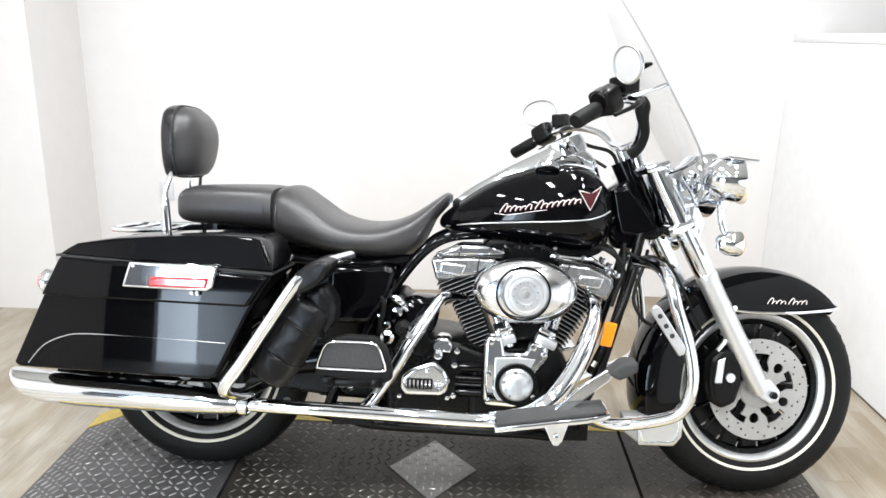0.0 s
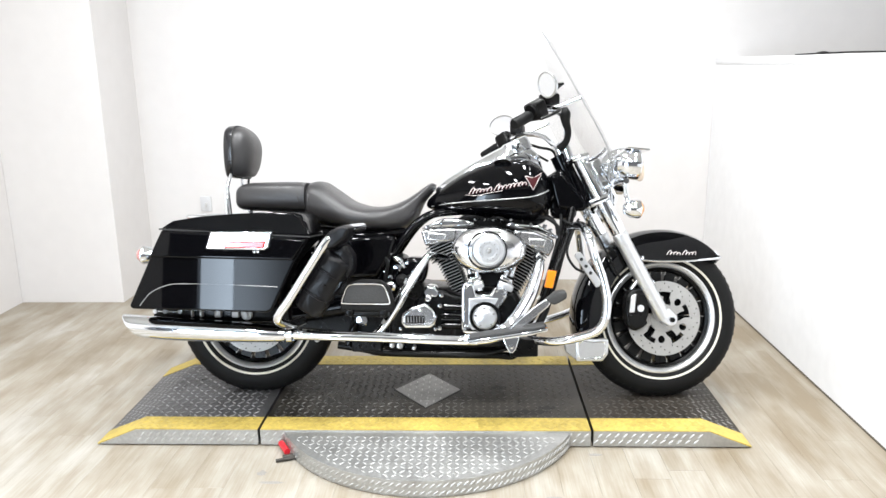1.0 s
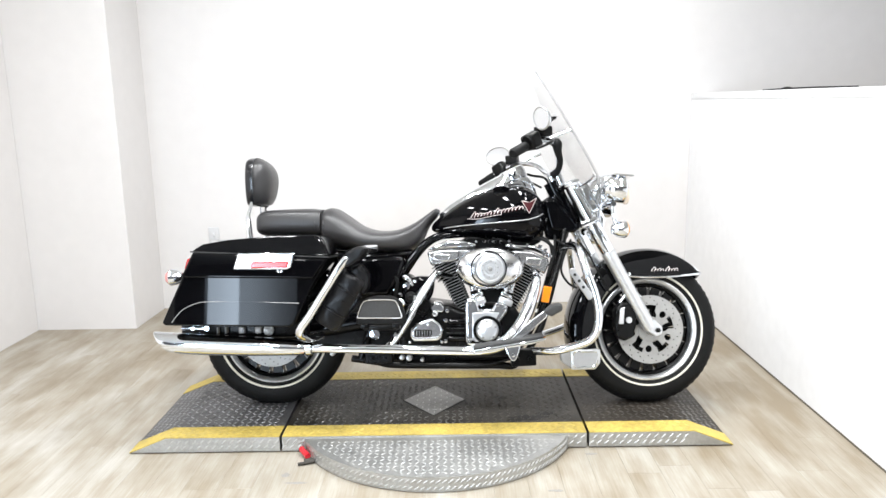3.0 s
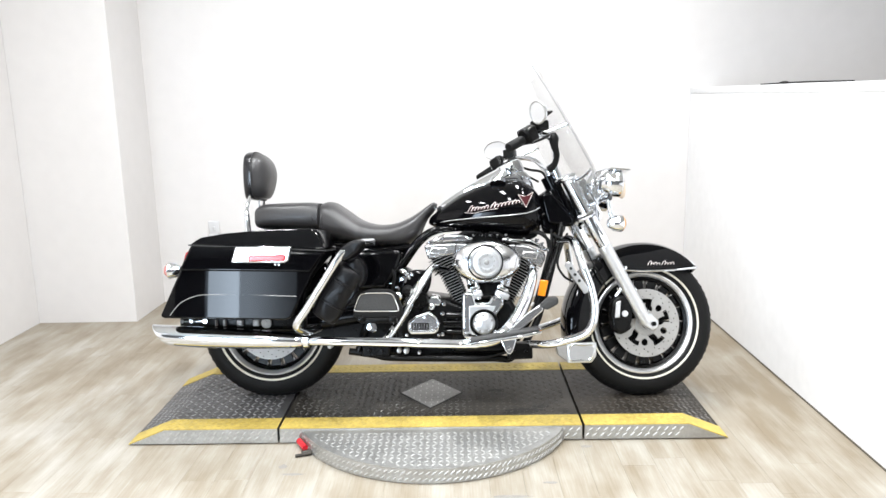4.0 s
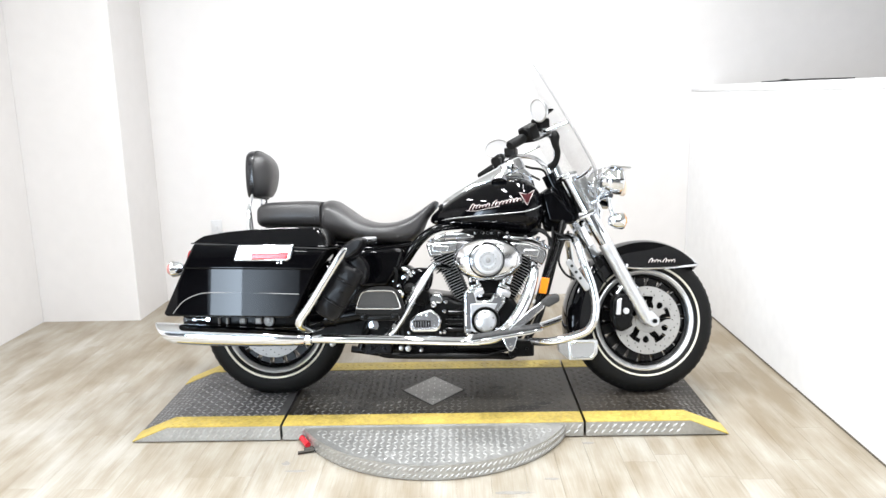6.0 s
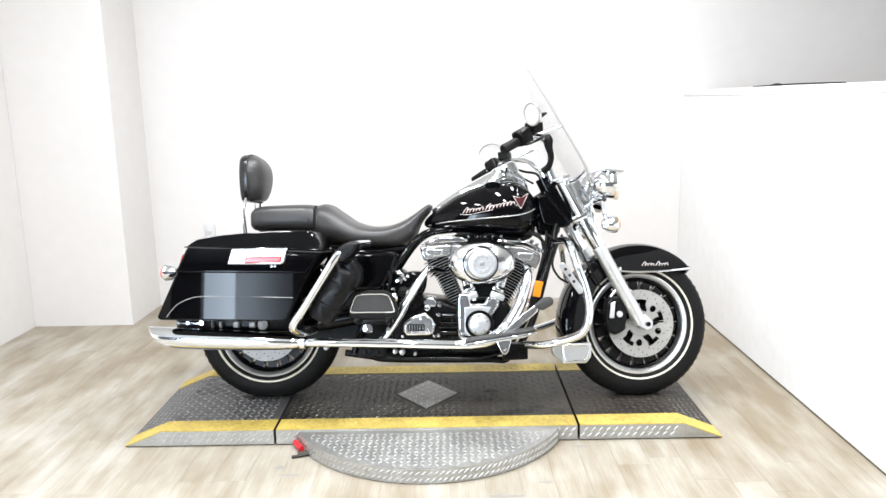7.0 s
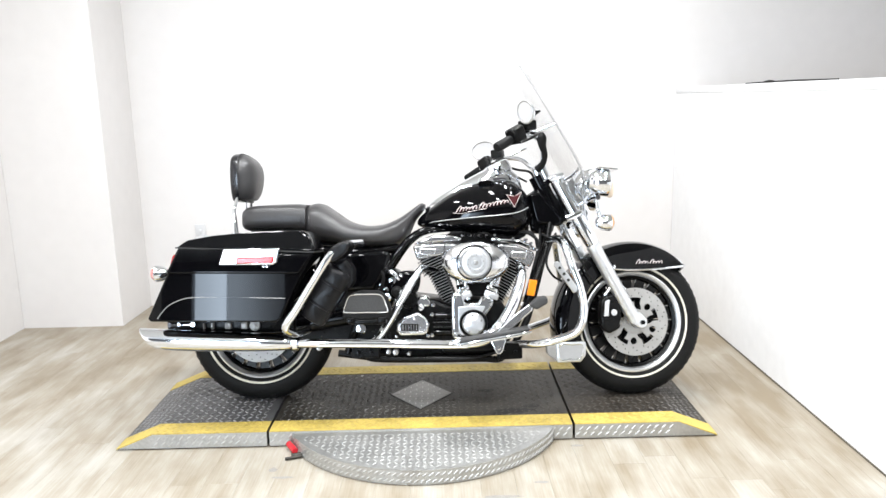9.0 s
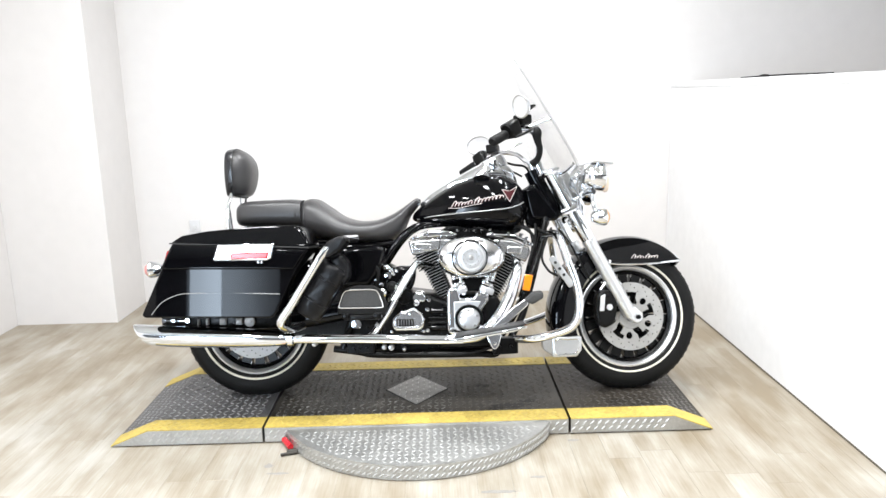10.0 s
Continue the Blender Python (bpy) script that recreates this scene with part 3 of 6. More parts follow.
def rotor(centre, y, m, parent):
    """A floating brake disc with drilled rim and curved carrier arms."""
    at = m @ Matrix.Translation(centre)

    def loop_of(pts):
        return [(r * math.cos(a), r * math.sin(a)) for r, a in pts]

    loops = [loop_of([(0.146, 2 * math.pi * k / 72) for k in range(72)]), loop_of([(0.040, 2 * math.pi * k / 32) for k in range(32)])]
    for i in range(5):
        a = 2 * math.pi * i / 5
        # a bent slot between the rim and the carrier, and a round window nearer the hub
        outer = [(0.1045, a + 0.02 + 0.11 * k) for k in range(6)]
        inner = [(0.086, a + 0.57 - 0.08 * k) for k in range(4)] + [(0.072, a + 0.34), (0.058, a + 0.30), (0.048, a + 0.10), (0.052, a - 0.20), (0.066, a - 0.14), (0.082, a + 0.02)]
        loops.append(loop_of(outer + inner))
        loops.append(loop_of([(0.083 + 0.0155 * math.cos(t), a + 0.83 + 0.17 * math.sin(t)) for t in (2 * math.pi * k / 10 for k in range(10))]))
    for i in range(45):
        a, r = 2 * math.pi * i / 45, (0.112, 0.124, 0.136)[i % 3]
        loops.append([(r * math.cos(a) + 0.0032 * math.cos(t), r * math.sin(a) + 0.0032 * math.sin(t)) for t in (2 * math.pi * k / 6 for k in range(6))])
    bm = bmesh.new()
    for lp in loops:
        vs = [bm.verts.new((px, y - 0.0025, pz)) for px, pz in lp]
        for k in range(len(vs)):
            bm.edges.new((vs[k - 1], vs[k]))
    bmesh.ops.triangle_fill(bm, use_beauty=True, use_dissolve=False, edges=list(bm.edges))
    flat = list(bm.faces)
    got = bmesh.ops.extrude_face_region(bm, geom=flat)
    bmesh.ops.translate(bm, vec=(0, 0.005, 0), verts=[g for g in got["geom"] if isinstance(g, bmesh.types.BMVert)])
    rot = part("brake_disc", bm, DISC, parent, "drilled and slotted steel brake disc", m=at, sharp=0.4)
    part("carrier", lathe([(0.022, y - 0.005), (0.052, y - 0.004), (0.056, y), (0.052, y + 0.004), (0.022, y + 0.005)], 40, closed=True), DISC, rot, m=at)
    return rot


REAR_C, FRONT_C = (0.0, 0, 0.310), (1.622, 0, 0.308)
rear = wheel(REAR_C, 0.322, Matrix(), False)
front = wheel(FRONT_C, 0.318, STEER, True)
rotor(REAR_C, -0.075, Matrix(), rear)
rotor(FRONT_C, -0.080, STEER, front)
rotor(FRONT_C, 0.080, STEER, front)

# --- tank, as rings along the machine: x, top, bottom, half width, height of the widest place
def ring(x, top, bot, half, mid, n=32, e_top=2.4, e_bot=2.6):
    out = []
    for j in range(n):
        a = 2 * math.pi * j / n
        c, s = math.cos(a), math.sin(a)
        e = e_top if s > 0 else e_bot
        h = (top - mid) if s > 0 else (mid - bot)
        out.append((x, half * math.copysign(abs(c) ** (2 / e), c), mid + h * math.copysign(abs(s) ** (2 / e), s)))
    return out


def body(stations, k=5, **kw):
    """A smooth body through stations of (x, top, bottom, half width, height of the widest place)."""
    return loft([ring(*v, **kw) for v in smooth_path(stations, k)])


TANK = [(0.700, 0.768, 0.750, 0.030, 0.760), (0.712, 0.786, 0.742, 0.060, 0.765), (0.760, 0.826, 0.728, 0.092, 0.772), (0.850, 0.886, 0.714, 0.125, 0.785),
        (0.950, 0.927, 0.703, 0.150, 0.795), (1.050, 0.943, 0.692, 0.165, 0.802), (1.120, 0.932, 0.688, 0.165, 0.802), (1.165, 0.894, 0.705, 0.145, 0.800),
        (1.186, 0.858, 0.735, 0.110, 0.798), (1.194, 0.828, 0.765, 0.060, 0.798)]
tank = part("fuel_tank", body(TANK), PAINT, bike, "gloss black teardrop fuel tank")


def on_body(stations, x, z, lift=0.0015):
    """The point of a body's near side at x and z."""
    q = min(smooth_path(stations, 12), key=lambda v: abs(v[0] - x))
    _, top, bot, half, mid = q
    h = (top - mid) if z > mid else (mid - bot)
    e = 2.4 if z > mid else 2.6
    f = min(0.999, abs(z - mid) / h)
    return (x, -half * (1 - f ** e) ** (1 / e) - lift, z)


part("pinstripe", tube([on_body(TANK, x, z) for x, z in ((0.722, 0.752), (0.80, 0.764), (0.92, 0.774), (1.04, 0.782), (1.11, 0.789), (1.15, 0.800), (1.176, 0.813))], 0.0022, n=6), PIN, tank, "silver pinstripe")

# the place of a silver wordmark, drawn as two plain wavy strokes with a dark red edge, and a red winged badge
def squiggle(x0, x1, z0, z1, count, high, seed):
    """A plain wavy stroke that stands in for a line of script."""
    pick, pts, h = random.Random(seed), [], high
    for k in range(count * 8 + 1):
        f, turn = k / (count * 8), 2 * math.pi * k / 8
        if k % 8 == 0:
            h = high * (1.0 if k == 0 else pick.uniform(0.45, 0.65))
        rise = h * (0.5 - 0.5 * math.cos(turn))
        pts.append((x0 + (x1 - x0) * f - 0.22 * (x1 - x0) / count * math.sin(turn) + 0.5 * rise, z0 + (z1 - z0) * f + rise))
    return pts


for x0, x1, z0, z1, count, seed in ((0.872, 0.955, 0.799, 0.812, 6, 2), (0.968, 1.088, 0.812, 0.834, 8, 5)):
    line = squiggle(x0, x1, z0, z1, count, 0.025, seed)
    part("wordmark_edge", tube([on_body(TANK, u + 0.002, v - 0.002, 0.0001) for u, v in line], 0.0019, n=6, k=1), BADGERED, tank, "dark red edge of the wordmark stroke")
    part("wordmark_stroke", tube([on_body(TANK, u, v, 0.0008) for u, v in line], 0.0017, n=6, k=1), SILVERPAINT, tank, "plain silver stroke")
part("wordmark_stroke", tube([on_body(TANK, u, v, 0.0006) for u, v in ((0.858, 0.796), (0.90, 0.794), (0.95, 0.804), (1.0, 0.812))], 0.0010, n=6, k=4), SILVERPAINT, tank, "plain silver stroke")
badge = [(1.085, 0.868), (1.118, 0.860), (1.150, 0.880), (1.116, 0.815)]
for a, b in zip(badge, badge[1:] + badge[:1]):
    p = [on_body(TANK, a[0] + (b[0] - a[0]) * f, a[1] + (b[1] - a[1]) * f, 0.0005) for f in (0, 0.33, 0.66, 1)]
    part("badge_edge", tube(p, 0.0013, n=6, k=3), SILVERPAINT, tank, "silver badge outline")
bm = bmesh.new()
rows = []
for f in np.linspace(0, 1, 7):
    rows.append([bm.verts.new(on_body(TANK, (1.088 + 0.028 * f) * (1 - g) + (1.147 - 0.031 * f) * g, (0.866 + 0.010 * g) * (1 - f) + 0.817 * f - 0.008 * (1 - f) * math.sin(math.pi * g), 0.0012)) for g in np.linspace(0, 1, 7)])
for a, b in zip(rows, rows[1:]):
    for i in range(6):
        bm.faces.new((a[i], a[i + 1], b[i + 1], b[i]))
part("badge", bm, BADGERED, tank, "dark red winged badge")

# dash console and instrument
console = part("dash_console", body([(0.735, 0.822, 0.79, 0.012, 0.81), (0.78, 0.862, 0.80, 0.030, 0.83), (0.88, 0.925, 0.84, 0.048, 0.88), (0.96, 0.968, 0.87, 0.058, 0.92),
                                     (1.03, 1.000, 0.90, 0.062, 0.94), (1.09, 0.998, 0.90, 0.056, 0.94), (1.14, 0.962, 0.88, 0.04, 0.91), (1.165, 0.90, 0.86, 0.02, 0.88)]), CHROME, bike, "chrome tank console")
part("speedometer", lathe([(0.001, 0.022), (0.050, 0.022), (0.056, 0.018), (0.060, 0.0), (0.060, -0.03), (0.001, -0.03)], 40, m=Matrix.Translation((1.055, 0, 0.992)) @ pose(0, 0, 0, 0, -24, 0) @ pose(0, 0, 0, 90, 0, 0)), CHROME, console, "chrome speedometer housing")
for s in (-1, 1):
    part("filler_cap", lathe([(0.001, 0.012), (0.028, 0.010), (0.034, 0.0), (0.034, -0.012), (0.001, -0.012)], 32, m=Matrix.Translation((1.0, s * 0.098, 0.932)) @ pose(0, 0, 0, 90 - s * -20, 0, 0)), CHROME, tank, "chrome filler cap")

# --- seat
SEATR = [(0.222, 0.820, 0.74, 0.130, 0.77), (0.238, 0.846, 0.70, 0.158, 0.765), (0.280, 0.852, 0.68, 0.172, 0.755), (0.330, 0.820, 0.670, 0.184, 0.74), (0.396, 0.774, 0.660, 0.192, 0.715),
         (0.470, 0.752, 0.654, 0.188, 0.705), (0.548, 0.754, 0.650, 0.172, 0.705), (0.610, 0.776, 0.658, 0.142, 0.72), (0.655, 0.803, 0.695, 0.115, 0.755), (0.690, 0.828, 0.765, 0.088, 0.80), (0.718, 0.845, 0.800, 0.060, 0.824), (0.735, 0.840, 0.822, 0.030, 0.832)]
SEATP = [(-0.056, 0.800, 0.755, 0.070, 0.780), (-0.048, 0.826, 0.742, 0.120, 0.785), (-0.015, 0.844, 0.735, 0.147, 0.785), (0.06, 0.849, 0.732, 0.160, 0.785), (0.180, 0.851, 0.725, 0.168, 0.785), (0.234, 0.846, 0.722, 0.168, 0.785)]
seat = part("seat", body(SEATR, 6, e_top=3.0, e_bot=2.4), LEATHER, bike, "black vinyl rider seat")
part("passenger_seat", body(SEATP, 6, e_top=4.6, e_bot=3.0), LEATHER, seat, "black vinyl passenger seat")
part("seam_piping", tube([on_body(SEATR, 0.248, z, 0.002) for z in (0.72, 0.76, 0.80, 0.83, 0.842)], 0.003, n=6), LEATHER, seat)
for x, z in ((0.256, 0.842), (-0.035, 0.825)):
    part("seat_stud", lathe([(0.0001, -0.004), (0.004, -0.003), (0.005, 0.0)], 12, m=Matrix.Translation((x, -0.12, z - 0.01))), CHROME, seat)

part("seat_seam", tube([on_body(SEATR, x, z, 0.0015) for x, z in ((0.285, 0.838), (0.31, 0.815), (0.345, 0.785), (0.39, 0.752), (0.44, 0.735), (0.50, 0.730), (0.56, 0.735), (0.61, 0.752), (0.66, 0.785))], 0.0022, n=6), LEATHER, seat, "raised stitched seam")
part("seat_tuck", tube([on_body(SEATP, 0.212, z, -0.0005) for z in (0.735, 0.76, 0.79, 0.82, 0.834)], 0.0022, n=8), LEATHER, seat, "stitched tuck")
# --- sissy bar and backrest pad
padrings = []
for z, w, f in smooth_path([(0.872, 0.55, 0.030), (0.880, 0.76, 0.045), (0.915, 0.93, 0.062), (0.975, 1.0, 0.072), (1.020, 0.97, 0.066), (1.052, 0.82, 0.046), (1.070, 0.52, 0.024), (1.075, 0.15, 0.006)], 5):
    # a cushion bowed forward, with a flat hard back
    q = min(1.0, f / 0.03)
    padrings.append([(-0.064 + (f * abs(math.cos(a)) ** 1.1 if math.cos(a) > 0 else -0.034 * q * abs(math.cos(a)) ** 0.45), 0.136 * w * math.copysign(abs(math.sin(a)) ** 0.62, math.sin(a)), z) for a in (2 * math.pi * k / 36 for k in range(36))])
back = part("backrest_pad", loft(padrings), LEATHER, bike, "black padded passenger backrest")
# the hard shell wrapped round the back half, with a dark groove where it meets the cushion
shellrings = []
for z, w, f in smooth_path([(0.868, 0.50, 0.03), (0.876, 0.76, 0.03), (0.915, 0.945, 0.03), (0.975, 1.02, 0.03), (1.020, 0.99, 0.03), (1.054, 0.83, 0.03), (1.073, 0.50, 0.022), (1.078, 0.12, 0.006)], 5):
    q = f / 0.03
    shellrings.append([(-0.068 + (0.010 * q if math.cos(a) > 0 else -0.034 * q * abs(math.cos(a)) ** 0.55), 0.139 * w * math.copysign(abs(math.sin(a)) ** 0.55, math.sin(a)), z) for a in (2 * math.pi * (k + 0.5) / 36 for k in range(36))])
part("backrest_shell", loft(shellrings), SHELL, back, "glossy black backrest shell")
groove = [(-0.0560, s * 0.139 * w, z) for s, order in ((-1, 1), (1, -1)) for w, z in ((0.50, 0.868), (0.76, 0.876), (0.945, 0.915), (1.02, 0.975), (0.99, 1.020), (0.83, 1.054), (0.50, 1.073))[::order]]
part("pad_seam", tube(groove, 0.0026, n=6, k=3, closed=True), GAP, back, "dark seam groove")
for s in (-1, 1):
    part("sissy_bar", tube([(-0.070, s * 0.08, 0.93), (-0.071, s * 0.11, 0.875), (-0.080, s * 0.128, 0.828), (-0.078, s * 0.135, 0.79), (-0.070, s * 0.14, 0.715)], [0.007, 0.007, 0.008, 0.012, 0.013]), CHROME, bike, "chrome backrest upright")
part("pad_post", between((-0.062, -0.0, 0.83), (-0.062, -0.0, 0.90), 0.006), CHROME, back)
rack = part("luggage_rack", join(tube([(-0.07, -0.12, 0.716), (-0.20, -0.12, 0.712), (-0.255, -0.09, 0.712), (-0.265, 0, 0.712), (-0.255, 0.09, 0.712), (-0.20, 0.12, 0.712), (-0.07, 0.12, 0.716)], 0.008),
                                 *[between((x, -0.12, 0.710), (x, 0.12, 0.710), 0.006) for x in (-0.11, -0.16, -0.21)]), CHROME, bike, "chrome luggage rack")

# --- saddlebags
def bowed(bm):
    """Bows a bag's outer side slightly, so that it mirrors the room like pressed plastic."""
    for x in np.arange(-0.30, 0.34, 0.04):
        bmesh.ops.bisect_plane(bm, geom=list(bm.verts) + list(bm.edges) + list(bm.faces), plane_co=(x, 0, 0), plane_no=(1, 0, 0))
    for v in bm.verts:
        if v.co.y < -0.42:
            v.co.y -= 0.006 * (1 - (v.co.x / 0.33) ** 2) - 0.003
    return bm


def saddlebag(s):
    f = (lambda b: b) if s < 0 else (lambda b: mirrored(b))
    outline = [(-0.330, 0.402), (-0.318, 0.392), (0.170, 0.382), (0.188, 0.392), (0.264, 0.548), (0.322, 0.642), (0.314, 0.652), (-0.186, 0.680), (-0.203, 0.674)]
    shell = part("saddlebag", f(bowed(prism(outline, -0.458, -0.245, 0.020, 4))), PAINT, bike, "gloss black hard saddlebag")
    upper = [(-0.202, 0.674), (-0.246, 0.578), (0.266, 0.568), (0.316, 0.642)]
    panel = bowed(prism(upper, -0.476, -0.44, 0.007, 3))
    for v in panel.verts:
        if v.co.y < -0.45:
            v.co.y += (v.co.z - 0.568) * 0.11
    part("bag_upper_panel", f(panel), PAINT, shell, "raised upper panel")
    lid = [(-0.208, 0.679), (0.322, 0.652), (0.327, 0.659), (0.309, 0.702), (0.292, 0.727), (0.268, 0.734), (0.190, 0.737), (0.038, 0.729), (-0.074, 0.720), (-0.168, 0.705), (-0.190, 0.692)]
    top = prism(lid, -0.456, -0.250, 0.013, 3)
    for v in top.verts:
        if v.co.y < -0.35:
            v.co.y += max(0.0, v.co.z - 0.655) * 0.24
    part("bag_lid", f(top), PAINT, shell, "gloss black saddlebag lid")
    part("lid_corner", f(tube([(0.268, -0.4405, 0.728), (0.291, -0.4425, 0.708), (0.312, -0.4540, 0.668)], 0.0035, n=8)), PAINT, shell, "raised lid corner")
    part("lid_seam", f(prism([(-0.212, 0.674), (0.324, 0.647), (0.324, 0.652), (-0.212, 0.679)], -0.4605, -0.244)), GAP, shell)
    part("bag_pinstripe", f(tube([(-0.289, -0.4595, 0.404), (-0.272, -0.4595, 0.426), (-0.245, -0.4595, 0.453), (-0.200, -0.4595, 0.474), (-0.145, -0.4595, 0.483), (0.02, -0.4595, 0.481), (0.208, -0.4595, 0.474)], 0.0015, n=6)), PIN, shell, "silver pinstripe")
    latch = part("bag_latch", f(prism([(-0.020, 0.670), (0.199, 0.669), (0.184, 0.612), (0.168, 0.604), (-0.040, 0.607)], -0.481, -0.455, 0.005, 2)), CHROME, shell, "chrome latch plate")
    part("bag_reflector", f(prism([(0.032, 0.636), (0.176, 0.637), (0.170, 0.611), (0.028, 0.611)], -0.487, -0.470, 0.004, 2)), REDLENS, latch, "red reflector strip")
    for x, z in ((-0.010, 0.660), (0.188, 0.660)):
        part("latch_screw", f(lathe([(0.0001, -0.484), (0.004, -0.484), (0.005, -0.478)], 10, m=Matrix.Translation((x, 0, z)))), STEEL, latch)
    for x, z in ((0.135, 0.600), (0.148, 0.600)):
        part("keyhole", f(lathe([(0.0001, -0.485), (0.006, -0.484), (0.007, -0.46)], 12, m=Matrix.Translation((x, 0, z)))), CHROME, latch)
    return shell


saddlebag(-1)
saddlebag(1)

# --- exhaust
muffler = part("muffler", loft([[(x + sl * (0.5 - 0.5 * math.sin(a)) * 1.0, -0.335 + r * math.cos(a), z + r * math.sin(a)) for a in (2 * math.pi * j / 28 for j in range(28))]
                                for x, z, r, sl in smooth_path([(-0.408, 0.312, 0.0405, 0.06), (-0.404, 0.312, 0.0425, 0.06), (-0.33, 0.307, 0.043, 0.02), (-0.20, 0.300, 0.0425, 0), (-0.05, 0.294, 0.040, 0), (0.08, 0.289, 0.036, 0), (0.165, 0.285, 0.030, 0), (0.20, 0.283, 0.024, 0)], 5)]), CHROME, bike, "chrome slash-cut muffler")
part("muffler_clamp", lathe([(0.024, -0.012), (0.030, -0.010), (0.030, 0.010), (0.024, 0.012)], 24, closed=True, m=Matrix.Translation((0.218, -0.335, 0.283)) @ pose(0, 0, 0, 0, 0, 90)), CHROME, muffler)
part("muffler", loft([[(x + sl * (0.5 - 0.5 * math.sin(a)), 0.335 + r * math.cos(a), z + r * math.sin(a)) for a in (2 * math.pi * j / 24 for j in range(24))]
                      for x, z, r, sl in smooth_path([(-0.432, 0.309, 0.041, 0.085), (-0.33, 0.296, 0.043, 0.02), (-0.20, 0.280, 0.0425, 0), (0.10, 0.264, 0.038, 0), (0.205, 0.262, 0.026, 0)], 4)]), CHROME, bike, "chrome slash-cut muffler")
part("exhaust_pipe", tube([(0.19, -0.335, 0.283), (0.50, -0.335, 0.277), (0.80, -0.325, 0.266), (0.905, -0.31, 0.262)], 0.0185, n=20), CHROME, bike, "chrome exhaust pipe")
part("front_header", tube([(1.130, -0.10, 0.570), (1.140, -0.18, 0.540), (1.125, -0.21, 0.48), (1.090, -0.23, 0.395), (1.035, -0.25, 0.315), (0.965, -0.28, 0.272), (0.86, -0.31, 0.264)], [0.016, 0.019, 0.023, 0.026, 0.027, 0.025, 0.020], n=20), CHROME, bike, "chrome front header with heat shield")
part("rear_header", tube([(0.79, -0.10, 0.550), (0.728, -0.19, 0.566), (0.698, -0.235, 0.535), (0.646, -0.265, 0.455), (0.597, -0.285, 0.370), (0.548, -0.31, 0.297), (0.512, -0.33, 0.276)], [0.011, 0.014, 0.016, 0.019, 0.018, 0.016, 0.014], n=20), CHROME, bike, "chrome rear header with heat shield")
for p, q in (((0.646, -0.297, 0.483), (0.639, -0.298, 0.470)), ((0.566, -0.32, 0.337), (0.558, -0.322, 0.324)), ((1.135, -0.28, 0.425), (1.127, -0.282, 0.412))):
    part("clamp_screw", between(p, q, 0.006), STEEL, bike)

# --- engine
case = part("crankcase", join(prism([(0.80, 0.20), (1.04, 0.20), (1.08, 0.27), (1.09, 0.36), (1.05, 0.43), (0.87, 0.43), (0.80, 0.36)], -0.165, 0.165, 0.02, 3),
                              prism([(0.56, 0.22), (0.86, 0.22), (0.86, 0.40), (0.78, 0.43), (0.63, 0.45), (0.56, 0.42)], -0.155, 0.15, 0.02, 3)), SATIN, bike, "black crankcase and gearbox")
for z in (0.293, 0.329, 0.365):
    part("case_rib", join(between((0.778, -0.160, z), (0.850, -0.160, z), 0.0155), lathe([(0.0001, -0.016), (0.010, -0.012), (0.0155, 0.0)], 16, m=Matrix.Translation((0.778, -0.160, z)) @ pose(0, 0, 0, 0, 0, -90))), PAINT, case, "rounded black oil passage")
part("oil_pan", join(prism([(0.52, 0.190), (0.62, 0.172), (0.98, 0.172), (1.04, 0.19), (1.06, 0.225), (0.50, 0.225)], -0.11, 0.11, 0.012, 2),
                     tube([(0.36, -0.15, 0.21), (0.47, -0.155, 0.195), (0.56, -0.155, 0.182), (0.95, -0.155, 0.178), (1.06, -0.15, 0.185), (1.15, -0.13, 0.31), (1.19, -0.11, 0.42), (1.25, -0.09, 0.64), (1.29, -0.05, 0.81)], 0.015),
                     tube([(0.36, 0.15, 0.21), (0.47, 0.155, 0.195), (0.56, 0.155, 0.182), (0.95, 0.155, 0.178), (1.06, 0.15, 0.185), (1.15, 0.13, 0.31), (1.19, 0.11, 0.42), (1.25, 0.09, 0.64), (1.29, 0.05, 0.81)], 0.015)), SATIN, bike, "black frame cradle and oil pan")

# chrome cam chest with its round timing cover
chest = part("cam_cover", prism([(0.842, 0.445), (0.843, 0.284), (0.855, 0.266), (0.930, 0.263), (0.975, 0.284), (0.992, 0.318), (0.986, 0.366), (1.018, 0.404), (1.020, 0.430), (1.004, 0.446), (0.972, 0.450), (0.958, 0.420), (0.900, 0.416), (0.892, 0.462), (0.852, 0.462)], -0.203, -0.150, 0.010, 3), CHROME, bike, "chrome cam chest cover")
part("chest_recess", prism([(0.872, 0.404), (0.872, 0.300), (0.885, 0.284), (0.962, 0.288), (0.978, 0.330), (0.968, 0.372), (0.985, 0.404), (0.940, 0.408)], -0.2055, -0.200, 0.004, 2), BRUSHED, chest, "dull cast recess")
part("timing_ring", lathe([(0.047, -0.212), (0.058, -0.213), (0.061, -0.20), (0.047, -0.20)], 48, closed=True, m=Matrix.Translation((0.934, 0, 0.333))), SATIN, chest, "black ring")
part("timing_cover", lathe([(0.0001, -0.224), (0.026, -0.224), (0.029, -0.222), (0.040, -0.221), (0.045, -0.216), (0.047, -0.20), (0.0001, -0.20)], 48, m=Matrix.Translation((0.934, 0, 0.333))), BRUSHED, chest, "brushed round timing cover")
for i in range(5):
    a = 2 * math.pi * i / 5 + 0.4
    part("cover_screw", lathe([(0.0001, -0.229), (0.004, -0.229), (0.005, -0.225)], 10, m=Matrix.Translation((0.934 + 0.036 * math.cos(a), 0.003, 0.333 + 0.036 * math.sin(a)))), STEEL, chest)
